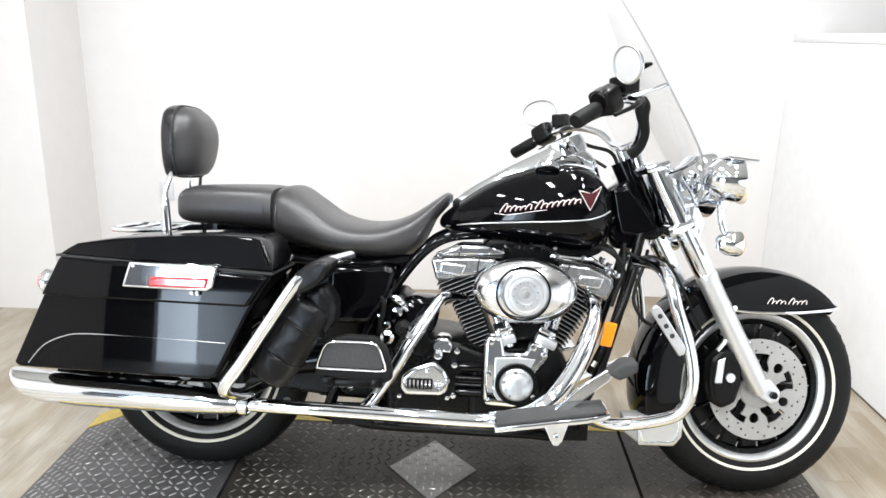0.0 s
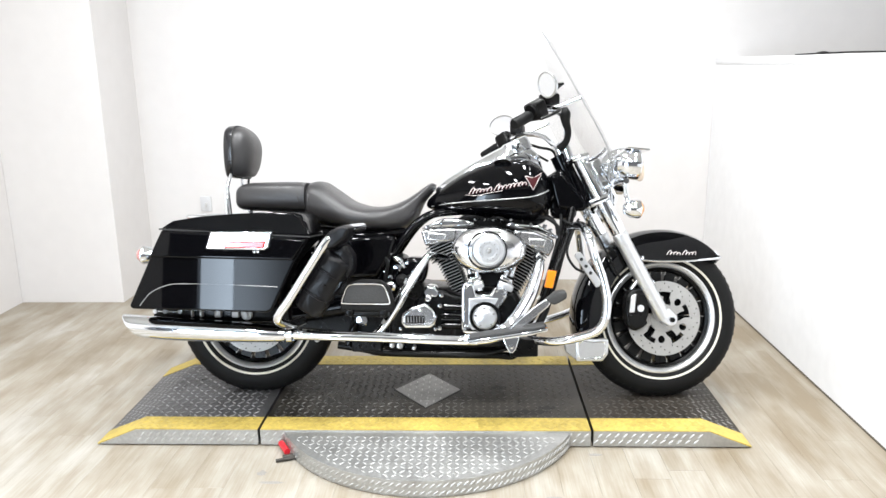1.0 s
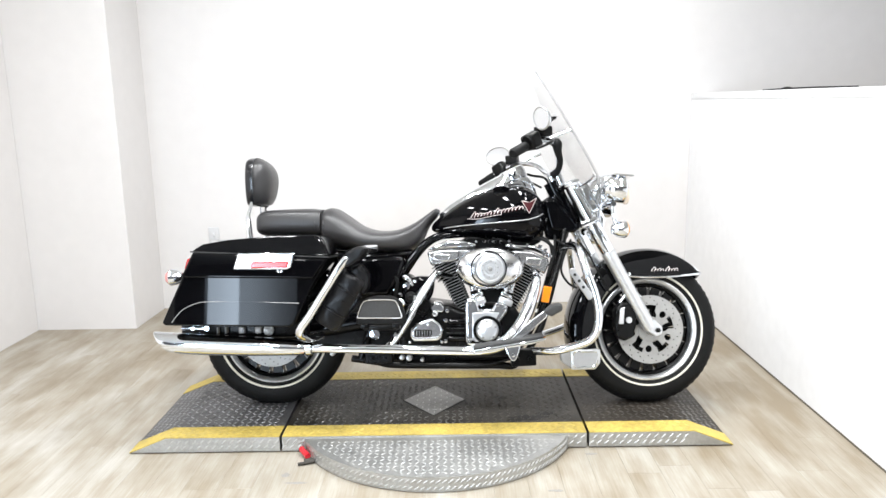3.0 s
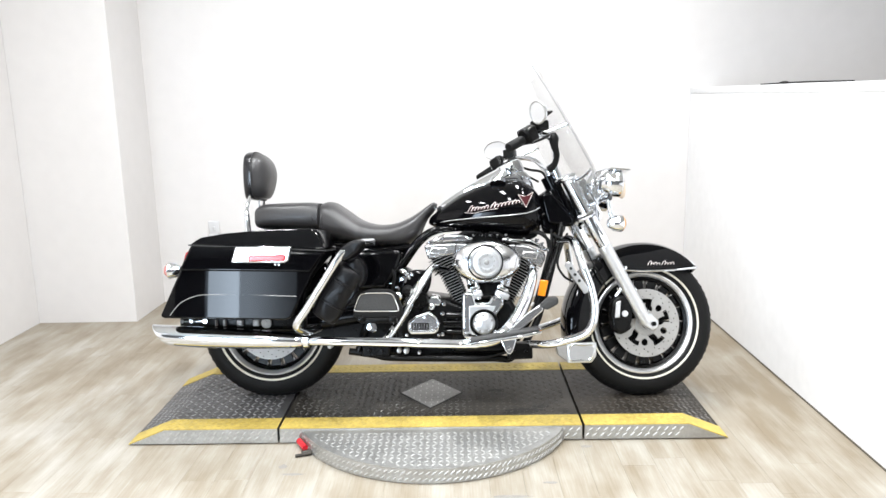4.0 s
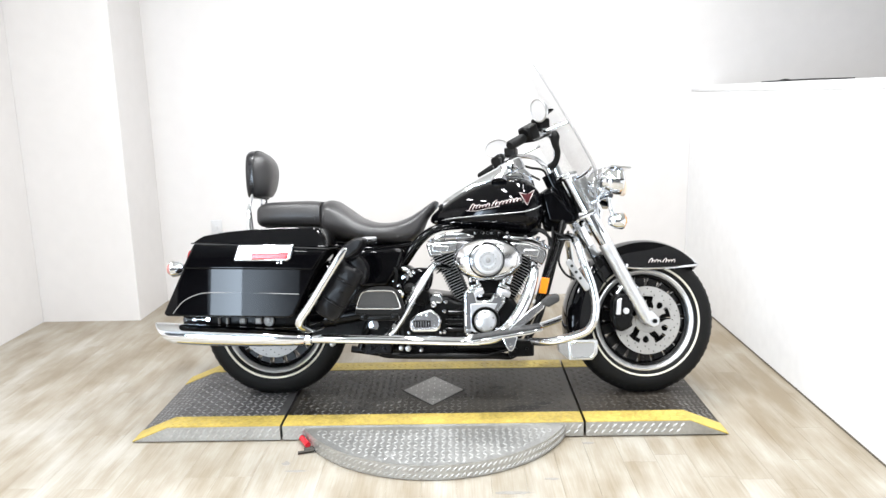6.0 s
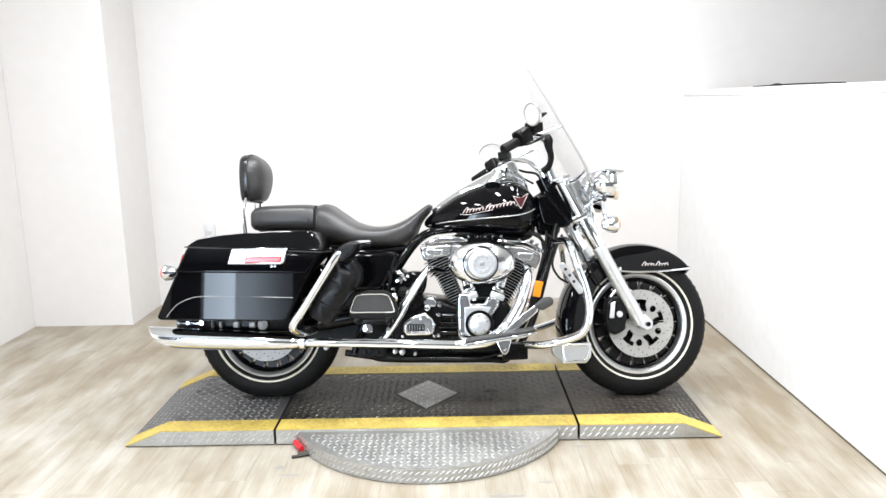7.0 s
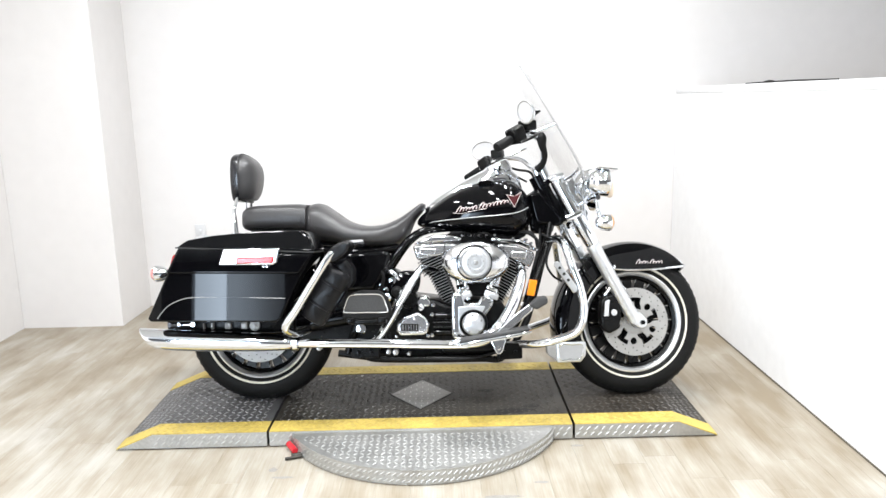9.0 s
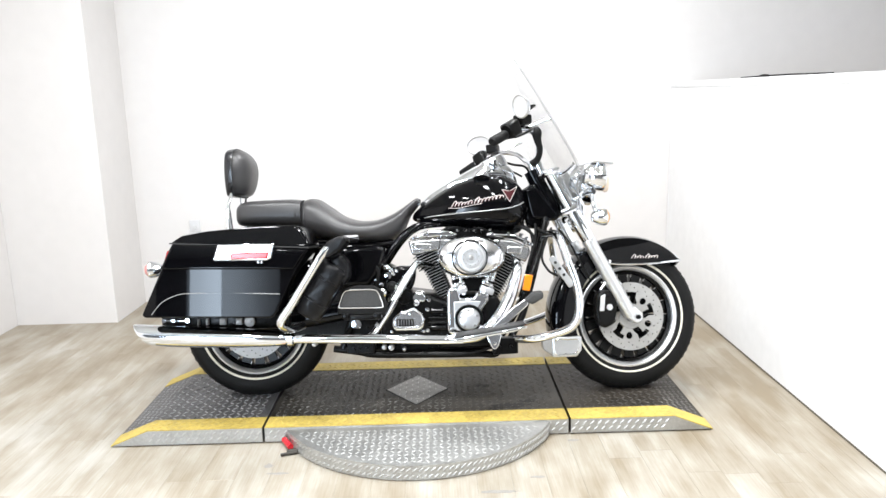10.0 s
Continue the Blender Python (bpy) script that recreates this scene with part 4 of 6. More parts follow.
for x, z in ((0.857, 0.282), (0.862, 0.448), (1.006, 0.418), (0.980, 0.300), (0.978, 0.436), (0.858, 0.36)):
    part("chest_bolt", lathe([(0.0001, -0.214), (0.007, -0.213), (0.008, -0.203)], 12, m=Matrix.Translation((x, 0, z))), CHROME, chest)
# tappet blocks and pushrod tubes
for x0, z0, x1, z1 in ((0.895, 0.440, 0.842, 0.600), (0.915, 0.430, 0.880, 0.610), (0.998, 0.430, 1.040, 0.600), (1.020, 0.435, 1.075, 0.610)):
    part("pushrod_tube", join(between((x0, -0.165, z0), (x1, -0.150, z1), 0.0095), between((x0, -0.165, z0), (x0 + (x1 - x0) * 0.25, -0.163, z0 + (z1 - z0) * 0.25), 0.013)), CHROME, bike, "chrome pushrod tube")
for x, z in ((0.880, 0.487), (0.906, 0.478), (1.008, 0.470), (1.033, 0.476)):
    part("tube_collar", lathe([(0.009, -0.008), (0.0145, -0.007), (0.0145, 0.007), (0.009, 0.008)], 20, closed=True, m=Matrix.Translation((x, -0.164, z)) @ pose(0, 0, 0, 90, -18 if x < 0.95 else 18, 0)), SATIN, bike, "dark tube seal")
for x, z, a in ((0.900, 0.448, 20), (1.012, 0.448, -22)):
    b = box(-0.030, 0.030, -0.025, 0.02, -0.013, 0.013, 0.005)
    b.transform(Matrix.Translation((x, -0.165, z)) @ pose(0, 0, 0, 0, -a, 0))
    part("tappet_block", b, BRUSHED, chest)


def cylinder(x0, z0, x1, z1, sign):
    """A finned barrel and head between its foot and its top."""
    foot, top = Vector((x0, 0, z0)), Vector((x1, 0, z1))
    up = (top - foot).normalized()
    along = Vector((up.z, 0, -up.x))
    base = Matrix(((along.x, 0, up.x, foot.x), (0, 1, 0, 0), (along.z, 0, up.z, foot.z), (0, 0, 0, 1)))
    length = (top - foot).length
    cyl = part("cylinder", lathe([(0.026, 0), (0.036, length)], 28, m=base @ pose(0, 0, 0, 90, 0, 0)), FIN, bike, "black finned cylinder barrel")
    n = 18
    core = loft([[(sx * (h - 0.011), sy * 0.088, z) for sx, sy in ((-1, -1), (1, -1), (1, 1), (-1, 1))] for h, z in ((0.033, 0.0), (0.040, length * 0.64), (0.055, length * 0.70), (0.055, length))])
    part("barrel_core", core, FIN, cyl, m=base)
    for i in range(n):
        f = i / (n - 1)
        z = 0.012 + f * (length - 0.02)
        ha = 0.033 + 0.010 * f if f < 0.66 else 0.058
        out = ha
        fin = box(-ha, out, -0.105, 0.105, z - 0.0022, z + 0.0022, 0.0008, 1)
        o = part("cooling_fin", fin, FIN, cyl, m=base)
        part("fin_edge", box(-ha + 0.004, out - 0.004, -0.1068, -0.1045, z - 0.0008, z + 0.0008), FINEDGE, o, "bright machined edge", m=base)
    return cyl


cylinder(0.842, 0.405, 0.752, 0.614, -1)
cylinder(1.028, 0.405, 1.138, 0.608, 1)


def rocker(poly, lid, label):
    b = part("rocker_box", prism(poly, -0.115, 0.11, 0.008, 3), CAST, bike, label)
    part("rocker_cover", prism(lid, -0.121, 0.10, 0.009, 3), CHROME, b, "polished rocker cover")
    return b


r1 = rocker([(0.682, 0.658), (0.699, 0.598), (0.815, 0.620), (0.862, 0.640), (0.870, 0.666), (0.80, 0.668), (0.72, 0.664)], [(0.690, 0.668), (0.80, 0.672), (0.888, 0.672), (0.895, 0.690), (0.850, 0.705), (0.762, 0.703)], "chrome rear rocker box")
r2 = rocker([(1.040, 0.650), (1.088, 0.604), (1.182, 0.557), (1.202, 0.598), (1.198, 0.624), (1.130, 0.654), (1.050, 0.662)], [(1.012, 0.672), (1.055, 0.666), (1.132, 0.659), (1.204, 0.628), (1.200, 0.646), (1.140, 0.680), (1.020, 0.690)], "chrome front rocker box")
for x, z, p in ((0.71, 0.680, r1), (0.77, 0.694, r1), (0.85, 0.700, r1), (1.04, 0.690, r2), (1.11, 0.688, r2), (1.18, 0.650, r2)):
    part("rocker_bolt", lathe([(0.0001, -0.130), (0.008, -0.129), (0.009, -0.116)], 6, m=Matrix.Translation((x, 0, z - 0.008))), CHROME, p)
for x, z, w in ((0.745, 0.634, 0.040), (1.135, 0.612, 0.038)):
    part("head_plate", prism([(x - w, z - 0.012), (x + w * 0.7, z - 0.02), (x + w, z + 0.012), (x - w * 0.8, z + 0.018)], -0.124, -0.112, 0.005, 2), CAST, bike, "smooth head casting")
part("intake_manifold", join(between((0.90, -0.02, 0.60), (1.03, -0.02, 0.60), 0.028), prism([(0.91, 0.44), (1.01, 0.44), (1.02, 0.50), (0.90, 0.50)], -0.14, 0.05, 0.01, 2)), SATIN, bike, "black intake manifold")
for pts in ([(0.705, -0.1225, 0.600), (0.760, -0.1225, 0.610), (0.815, -0.1225, 0.622)], [(1.092, -0.1225, 0.604), (1.140, -0.1225, 0.580), (1.180, -0.1225, 0.560)]):
    part("head_gasket", tube(pts, 0.0024, n=6, k=3), GAP, bike, "dark gasket joint")
# wires and small bolts in the gap above the air cleaner
for i, x in enumerate((0.90, 0.925, 0.95, 0.975, 1.0)):
    part("rail_bolt", lathe([(0.0001, -0.105), (0.006, -0.104), (0.007, -0.07)], 8, m=Matrix.Translation((x, 0, 0.705 - 0.003 * i))), SATIN, bike)

# air cleaner cover: an oval dome with rings
AC = Matrix.Translation((0.948, 0, 0.587))


def oval(profile, rx, rz, n=56):
    return loft([[(rx * f * math.cos(a), y, rz * f * math.sin(a)) for a in (2 * math.pi * j / n for j in range(n))] for f, y in profile])


ac = part("air_cleaner", oval([(1.0, -0.155), (1.02, -0.165), (1.02, -0.185), (0.98, -0.198), (0.90, -0.208), (0.80, -0.216), (0.70, -0.2205), (0.01, -0.224)], 0.140, 0.089), COVER, bike, "chrome oval air cleaner cover", m=AC)
part("air_cleaner_back", oval([(0.96, -0.10), (0.98, -0.14), (0.99, -0.158), (0.01, -0.158)], 0.138, 0.088), SATIN, ac, m=AC)
# groove ring, black and off-centre to paint the dark crescent mirrored in the cover
part("cover_groove", loft([[((0.70 + d) * 0.100 * math.cos(a) - 0.006, y, (0.70 + d) * 0.100 * math.sin(a)) for a in (2 * math.pi * j / 48 for j in range(48))] for d, y in ((0.0, -0.2250), (0.045, -0.2250), (0.045, -0.219), (0.0, -0.219))], closed=True), SATIN, ac, "dark groove ring of the emblem, off-centre to paint a mirrored crescent", m=AC)
part("emblem_disc", lathe([(0.0001, -0.231), (0.018, -0.231), (0.020, -0.228), (0.026, -0.228), (0.028, -0.232), (0.036, -0.232), (0.038, -0.229), (0.046, -0.228), (0.049, -0.232), (0.057, -0.231), (0.062, -0.226), (0.064, -0.221), (0.0001, -0.221)], 56, m=AC), BRUSHED, ac, "round chrome emblem")
for k in range(10):
    a = 2 * math.pi * (k + 0.3) / 10
    part("emblem_rivet", lathe([(0.0001, -0.2345), (0.0022, -0.2342), (0.0028, -0.2315)], 8, m=AC @ Matrix.Translation((0.0325 * math.cos(a), 0, 0.0325 * math.sin(a)))), STEEL, ac)
part("emblem_bolt", lathe([(0.0001, -0.236), (0.009, -0.235), (0.011, -0.230)], 16, m=AC), STEEL, ac)

# gearbox side cover, starter, oil filter and fittings
gb = part("gearbox_cover", prism([(0.612, 0.302), (0.628, 0.284), (0.728, 0.286), (0.745, 0.300), (0.751, 0.335), (0.735, 0.362), (0.705, 0.386), (0.645, 0.364), (0.614, 0.340)], -0.200, -0.150, 0.016, 4), COVER, bike, "chrome gearbox side cover")
part("cover_recess", box(0.632, 0.704, -0.2035, -0.198, 0.306, 0.336, 0.004), SATIN, gb, "dark ribbed recess")
for i in range(6):
    part("recess_rib", box(0.638 + 0.011 * i, 0.643 + 0.011 * i, -0.206, -0.202, 0.310, 0.332, 0.001, 1), CHROME, gb)
for x, z in ((0.612, 0.285), (0.745, 0.285), (0.690, 0.358), (0.745, 0.335)):
    part("cover_bolt", lathe([(0.0001, -0.209), (0.006, -0.208), (0.007, -0.198)], 12, m=Matrix.Translation((x, 0, z))), CHROME, gb)
part("starter_end", lathe([(0.0001, -0.205), (0.012, -0.205), (0.015, -0.198), (0.024, -0.196), (0.026, -0.185), (0.020, -0.180), (0.026, -0.172), (0.026, -0.12), (0.0001, -0.12)], 28, m=Matrix.Translation((0.716, 0, 0.402)) @ Matrix.Diagonal((0.5, 1, 0.5, 1))), CHROME, bike, "chrome starter end")
part("oil_filler", join(prism([(0.700, 0.404), (0.752, 0.402), (0.757, 0.425), (0.745, 0.446), (0.712, 0.450), (0.700, 0.430)], -0.178, -0.10, 0.010, 3), between((0.715, -0.183, 0.423), (0.715, -0.15, 0.423), 0.013, 16), between((0.741, -0.183, 0.421), (0.741, -0.15, 0.421), 0.010, 16)), CHROME, bike, "chrome oil filler spout")
for x, z in ((0.768, 0.412), (0.762, 0.372), (0.760, 0.285), (0.62, 0.40), (0.545, 0.40)):
    part("engine_bolt", lathe([(0.0001, -0.184), (0.008, -0.183), (0.010, -0.14)], 12, m=Matrix.Translation((x, 0, z))), CHROME, bike)
part("horn_housing", prism([(0.565, 0.455), (0.60, 0.44), (0.68, 0.440), (0.705, 0.47), (0.715, 0.520), (0.712, 0.552), (0.640, 0.556), (0.59, 0.535)], -0.165, -0.05, 0.016, 3), PAINT, bike, "black housing behind the rear cylinder")
part("starter_motor", lathe([(0.0001, -0.19), (0.030, -0.188), (0.036, -0.175), (0.036, -0.05), (0.0001, -0.05)], 28, m=Matrix.Translation((0.665, 0, 0.430))), SATIN, bike, "black starter motor")
part("regulator_box", prism([(0.520, 0.430), (0.600, 0.400), (0.650, 0.420), (0.650, 0.520), (0.600, 0.560), (0.530, 0.545)], -0.110, 0.060, 0.014, 3), SATIN, bike, "black finned electrical box")
part("solenoid_cap", lathe([(0.0001, -0.205), (0.010, -0.204), (0.019, -0.196), (0.022, -0.180), (0.022, -0.12), (0.0001, -0.12)], 24, m=Matrix.Translation((0.573, 0, 0.446))), CHROME, bike, "chrome domed solenoid cap")
part("rubber_bung", lathe([(0.0001, -0.196), (0.008, -0.197), (0.012, -0.190), (0.022, -0.186), (0.024, -0.172), (0.0001, -0.10)], 24, m=Matrix.Translation((0.615, 0, 0.470))), RUBBER, bike, "round black rubber bung")
part("hose_elbow", tube([(0.576, -0.165, 0.556), (0.594, -0.175, 0.552), (0.612, -0.175, 0.540), (0.622, -0.165, 0.520)], [0.009, 0.011, 0.010, 0.009]), CHROME, bike, "chrome hose elbow")
for x, z in ((0.548, 0.500), (0.636, 0.535), (0.590, 0.510)):
    part("box_bolt", lathe([(0.0001, -0.172), (0.006, -0.171), (0.007, -0.11)], 8, m=Matrix.Translation((x, 0, z))), CHROME, bike)

# --- frame, side cover and rear fender
part("frame", join(*[tube([(1.26, s * 0.03, 0.86), (1.15, s * 0.05, 0.76), (0.85, s * 0.06, 0.735), (0.73, s * 0.08, 0.722), (0.655, s * 0.10, 0.675), (0.585, s * 0.12, 0.585), (0.52, s * 0.14, 0.48), (0.44, s * 0.15, 0.33), (0.40, s * 0.15, 0.21)], 0.017) for s in (-1, 1)],
                   *[tube([(0.62, s * 0.10, 0.655), (0.45, s * 0.14, 0.640), (0.20, s * 0.15, 0.655), (-0.20, s * 0.13, 0.665)], 0.015) for s in (-1, 1)],
                   *[tube([(0.44, s * 0.13, 0.37), (0.20, s * 0.12, 0.33), (0.0, s * 0.10, 0.31)], 0.026, flat=1.4) for s in (-1, 1)]), PAINT, bike, "black tubular frame")
part("steering_head", join(between((1.305, 0, 0.79), (1.225, 0, 0.955), 0.036), prism([(1.165, 0.86), (1.235, 0.905), (1.31, 0.79), (1.29, 0.70), (1.20, 0.70)], -0.05, 0.05, 0.015, 2)), PAINT, bike, "black steering head")
part("neck_cover", prism([(1.185, 0.872), (1.235, 0.885), (1.325, 0.770), (1.332, 0.742), (1.31, 0.730), (1.215, 0.745), (1.200, 0.80)], -0.080, 0.080, 0.034, 5), PAINT, bike, "black neck cover")
side = part("side_cover", prism([(0.40, 0.635), (0.565, 0.645), (0.595, 0.632), (0.575, 0.560), (0.52, 0.480), (0.40, 0.475)], -0.185, -0.120, 0.018, 3), PAINT, bike, "gloss black side cover")
part("side_cover", mirrored(prism([(0.40, 0.635), (0.565, 0.645), (0.595, 0.632), (0.575, 0.560), (0.52, 0.480), (0.40, 0.475)], -0.185, -0.120, 0.018, 3)), PAINT, bike, "gloss black side cover")
part("battery_box", box(0.30, 0.50, -0.13, 0.13, 0.40, 0.66, 0.015), SATIN, bike, "black battery box")
part("swingarm", join(prism([(-0.04, 0.285), (0.42, 0.245), (0.60, 0.235), (0.60, 0.42), (0.42, 0.45), (-0.04, 0.335)], -0.115, -0.085, 0.010, 2), prism([(0.36, 0.24), (0.60, 0.235), (0.60, 0.43), (0.36, 0.44)], -0.10, 0.10, 0.010, 2), prism([(-0.04, 0.285), (0.42, 0.245), (0.60, 0.235), (0.60, 0.42), (0.42, 0.45), (-0.04, 0.335)], 0.085, 0.115, 0.010, 2)), SATIN, bike, "black swingarm")


def fender_skin(c, stations, thick=0.004):
    """Stations of (angle, outer radius, inner radius of the skirt, half width) round a wheel's centre."""
    rows = []
    for a, ro, ri, hw in smooth_path(stations, 4):
        prof = []
        for g, h in ((0.0, hw), (thick, hw - thick)):
            q = ro - g
            row = [(ri, -h), (ri + (q - ri) * 0.5, -h), (q - 0.030, -h), (q - 0.012, -h * 0.90), (q - 0.002, -h * 0.55), (q, 0), (q - 0.002, h * 0.55), (q - 0.012, h * 0.90), (q - 0.030, h), (ri + (q - ri) * 0.5, h), (ri, h)]
            prof += row if g == 0 else row[::-1]
        rows.append([(c[0] + r * math.cos(radians(a)), y, c[2] + r * math.sin(radians(a))) for r, y in prof])
    return loft(rows)


part("rear_fender", fender_skin(REAR_C, [(-5, 0.365, 0.30, 0.105), (40, 0.375, 0.27, 0.11), (90, 0.385, 0.27, 0.11), (130, 0.385, 0.27, 0.11), (165, 0.385, 0.28, 0.10), (188, 0.385, 0.31, 0.09)]), PAINT, bike, "black rear fender")

# --- parts that turn with the front wheel
def chord(a, z):
    return (z - FRONT_C[2]) / math.sin(radians(a))


fst = [(198, 0.345, 0.290, 0.085), (192, 0.347, 0.250, 0.091), (180, 0.345, 0.235, 0.095), (160, 0.345, 0.240, 0.095), (140, 0.347, 0.252, 0.095), (122, 0.349, 0.262, 0.095),
       (110, 0.350, chord(110, 0.538), 0.094), (95, 0.350, chord(95, 0.530), 0.093), (80, 0.350, chord(80, 0.531), 0.092), (65, 0.349, chord(65, 0.535), 0.088), (52, 0.347, chord(52, 0.541), 0.080), (46, 0.345, chord(46, 0.545), 0.066), (43, 0.344, 0.340, 0.040)]
fender = part("front_fender", fender_skin(FRONT_C, fst), PAINT, bike, "gloss black front fender", m=STEER)
part("fender_trim", join(*[tube([(1.530, s * 0.098, 0.536), (1.60, s * 0.098, 0.531), (1.70, s * 0.097, 0.532), (1.78, s * 0.090, 0.537), (1.838, s * 0.075, 0.542), (1.872, s * 0.035, 0.546), (1.880, 0, 0.547)], [0.004, 0.005, 0.005, 0.005, 0.006, 0.007, 0.007], n=8) for s in (-1, 1)]), CHROME, fender, "chrome fender edge trim", m=STEER)
part("fender_tip", prism([(1.832, 0.550), (1.876, 0.550), (1.862, 0.570), (1.842, 0.580)], -0.03, 0.03, 0.006, 2), CHROME, fender, "chrome fender tip", m=STEER)

for s in (-1, 1):
    y = s * 0.128
    top, low = Vector((1.272, y, 0.935)), Vector((1.606, y, 0.312))
    run = (low - top).normalized()
    leg = part("fork_slider", tube([tuple(top + run * 0.335), tuple(top + run * 0.345), tuple(top + run * 0.36), tuple(top + run * 0.66), tuple(low)], [0.029, 0.031, 0.029, 0.0285, 0.026], n=24, straight=True), BRUSHED, bike, "satin silver fork slider", m=STEER)
    part("fork_tube", tube([tuple(top), tuple(top + run * 0.03), tuple(top + run * 0.31), tuple(top + run * 0.335)], [0.024, 0.030, 0.030, 0.028], n=24, straight=True), CHROME, leg, "chrome fork cover", m=STEER)
    part("axle_clamp", join(prism([(1.580, 0.352), (1.620, 0.352), (1.652, 0.318), (1.648, 0.290), (1.622, 0.280), (1.592, 0.300)], y - 0.024, y + 0.024, 0.006, 2)), BRUSHED, leg, m=STEER)
    part("axle_nut", lathe([(0.0001, -0.018), (0.010, -0.017), (0.012, 0.02)], 6, m=STEER @ Matrix.Translation((1.628, y - 0.018 * (1 if s < 0 else -1), 0.308))), SATIN, leg)
    part("fender_bolt", lathe([(0.0001, -0.012), (0.008, -0.011), (0.010, 0.02)], 12, m=STEER @ Matrix.Translation((1.520, y + 0.01 * (1 if s < 0 else -1), 0.545))), CHROME, leg)
    cal = prism([(1.455, 0.400), (1.480, 0.425), (1.520, 0.430), (1.548, 0.400), (1.545, 0.330), (1.530, 0.280), (1.490, 0.262), (1.460, 0.285), (1.450, 0.340)], -0.138, -0.085, 0.012, 3)
    calp = part("brake_caliper", cal if s < 0 else mirrored(cal), SATIN, bike, "black brake caliper", m=STEER)
    if s < 0:
        part("caliper_badge", prism([(1.473, 0.400), (1.495, 0.408), (1.488, 0.335), (1.466, 0.335)], -0.141, -0.134, 0.003, 1), BRUSHED, calp, m=STEER)
        part("caliper_bolt", lathe([(0.0001, -0.144), (0.013, -0.143), (0.014, -0.132)], 20, m=STEER @ Matrix.Translation((1.510, 0, 0.352))), BRUSHED, calp)
        part("caliper_mount", join(between((1.475, -0.125, 0.425), (1.50, -0.125, 0.455), 0.008), between((1.535, -0.125, 0.43), (1.565, -0.125, 0.455), 0.012)), CHROME, calp, m=STEER)
part("triple_clamp", join(prism([(1.235, 0.930), (1.305, 0.950), (1.312, 0.925), (1.242, 0.905)], -0.165, 0.165, 0.010, 2), prism([(1.305, 0.765), (1.385, 0.795), (1.392, 0.765), (1.315, 0.735)], -0.16, 0.16, 0.010, 2)), CHROME, bike, "chrome fork clamps", m=STEER)
# headlight shroud between the legs
part("fork_shroud", join(prism([(1.315, 0.925), (1.360, 0.935), (1.435, 0.78), (1.42, 0.73), (1.375, 0.755)], -0.112, 0.112, 0.012, 2)), CHROME, bike, "chrome nacelle between the fork legs", m=STEER)
hl = part("headlight", lathe([(0.0001, 0.0), (0.05, 0.004), (0.082, 0.03), (0.096, 0.075), (0.098, 0.095), (0.090, 0.100), (0.0001, 0.102)], 40, m=STEER @ Matrix.Translation((1.385, 0, 0.895)) @ pose(0, 0, 0, 0, 0, -90)), CHROME, bike, "chrome headlight bowl")
part("headlight_lens", lathe([(0.0001, 0.118), (0.05, 0.113), (0.088, 0.100), (0.0001, 0.0995)], 40, m=STEER @ Matrix.Translation((1.385, 0, 0.895)) @ pose(0, 0, 0, 0, 0, -90)), LENS, hl, "clear headlight lens")
part("light_bar", tube([(1.425, -0.24, 0.830), (1.435, -0.15, 0.836), (1.44, 0, 0.838), (1.435, 0.15, 0.836), (1.425, 0.24, 0.830)], 0.010), CHROME, bike, "chrome auxiliary light bar", m=STEER)
for s in (-1, 1):
    spot = part("spot_lamp", lathe([(0.0001, -0.06), (0.03, -0.055), (0.052, -0.03), (0.060, 0.01), (0.061, 0.025), (0.056, 0.030), (0.0001, 0.032)], 32, m=STEER @ Matrix.Translation((1.450, s * 0.20, 0.898)) @ pose(0, 0, 0, 0, 0, -90)), CHROME, bike, "chrome spot lamp")
    part("spot_lens", lathe([(0.0001, 0.045), (0.03, 0.042), (0.055, 0.031), (0.0001, 0.0315)], 32, m=STEER @ Matrix.Translation((1.450, s * 0.20, 0.898)) @ pose(0, 0, 0, 0, 0, -90)), LENS, spot)
    part("spot_visor", prism([(1.425, 0.955), (1.512, 0.948), (1.510, 0.942), (1.425, 0.948)], s * 0.20 - 0.05, s * 0.20 + 0.05, 0.002, 1), CHROME, spot, m=STEER)
    sig = part("turn_signal", lathe([(0.0001, -0.045), (0.018, -0.042), (0.032, -0.02), (0.036, 0.01), (0.034, 0.016), (0.0001, 0.018)], 28, m=STEER @ Matrix.Translation((1.465, s * 0.215, 0.728)) @ pose(0, 0, 0, 0, 0, -90)), CHROME, bike, "chrome front turn signal")
    part("signal_lens", lathe([(0.0001, 0.032), (0.02, 0.029), (0.033, 0.018), (0.033, 0.012), (0.0001, 0.012)], 28, m=STEER @ Matrix.Translation((1.465, s * 0.215, 0.728)) @ pose(0, 0, 0, 0, 0, -90)), PALEAMBER, sig, "amber lens")
    part("signal_stem", tube([(1.43, s * 0.205, 0.830), (1.432, s * 0.212, 0.78), (1.442, s * 0.215, 0.75)], 0.009), CHROME, sig, m=STEER)
    part("lower_marker", lathe([(0.0001, -0.02), (0.028, -0.015), (0.036, 0.005), (0.034, 0.012), (0.0001, 0.020)], 24, m=STEER @ Matrix.Translation((1.482, s * 0.20, 0.868)) @ pose(0, 0, 0, 0, 0, -90)), PALELENS, spot, "amber marker lens")

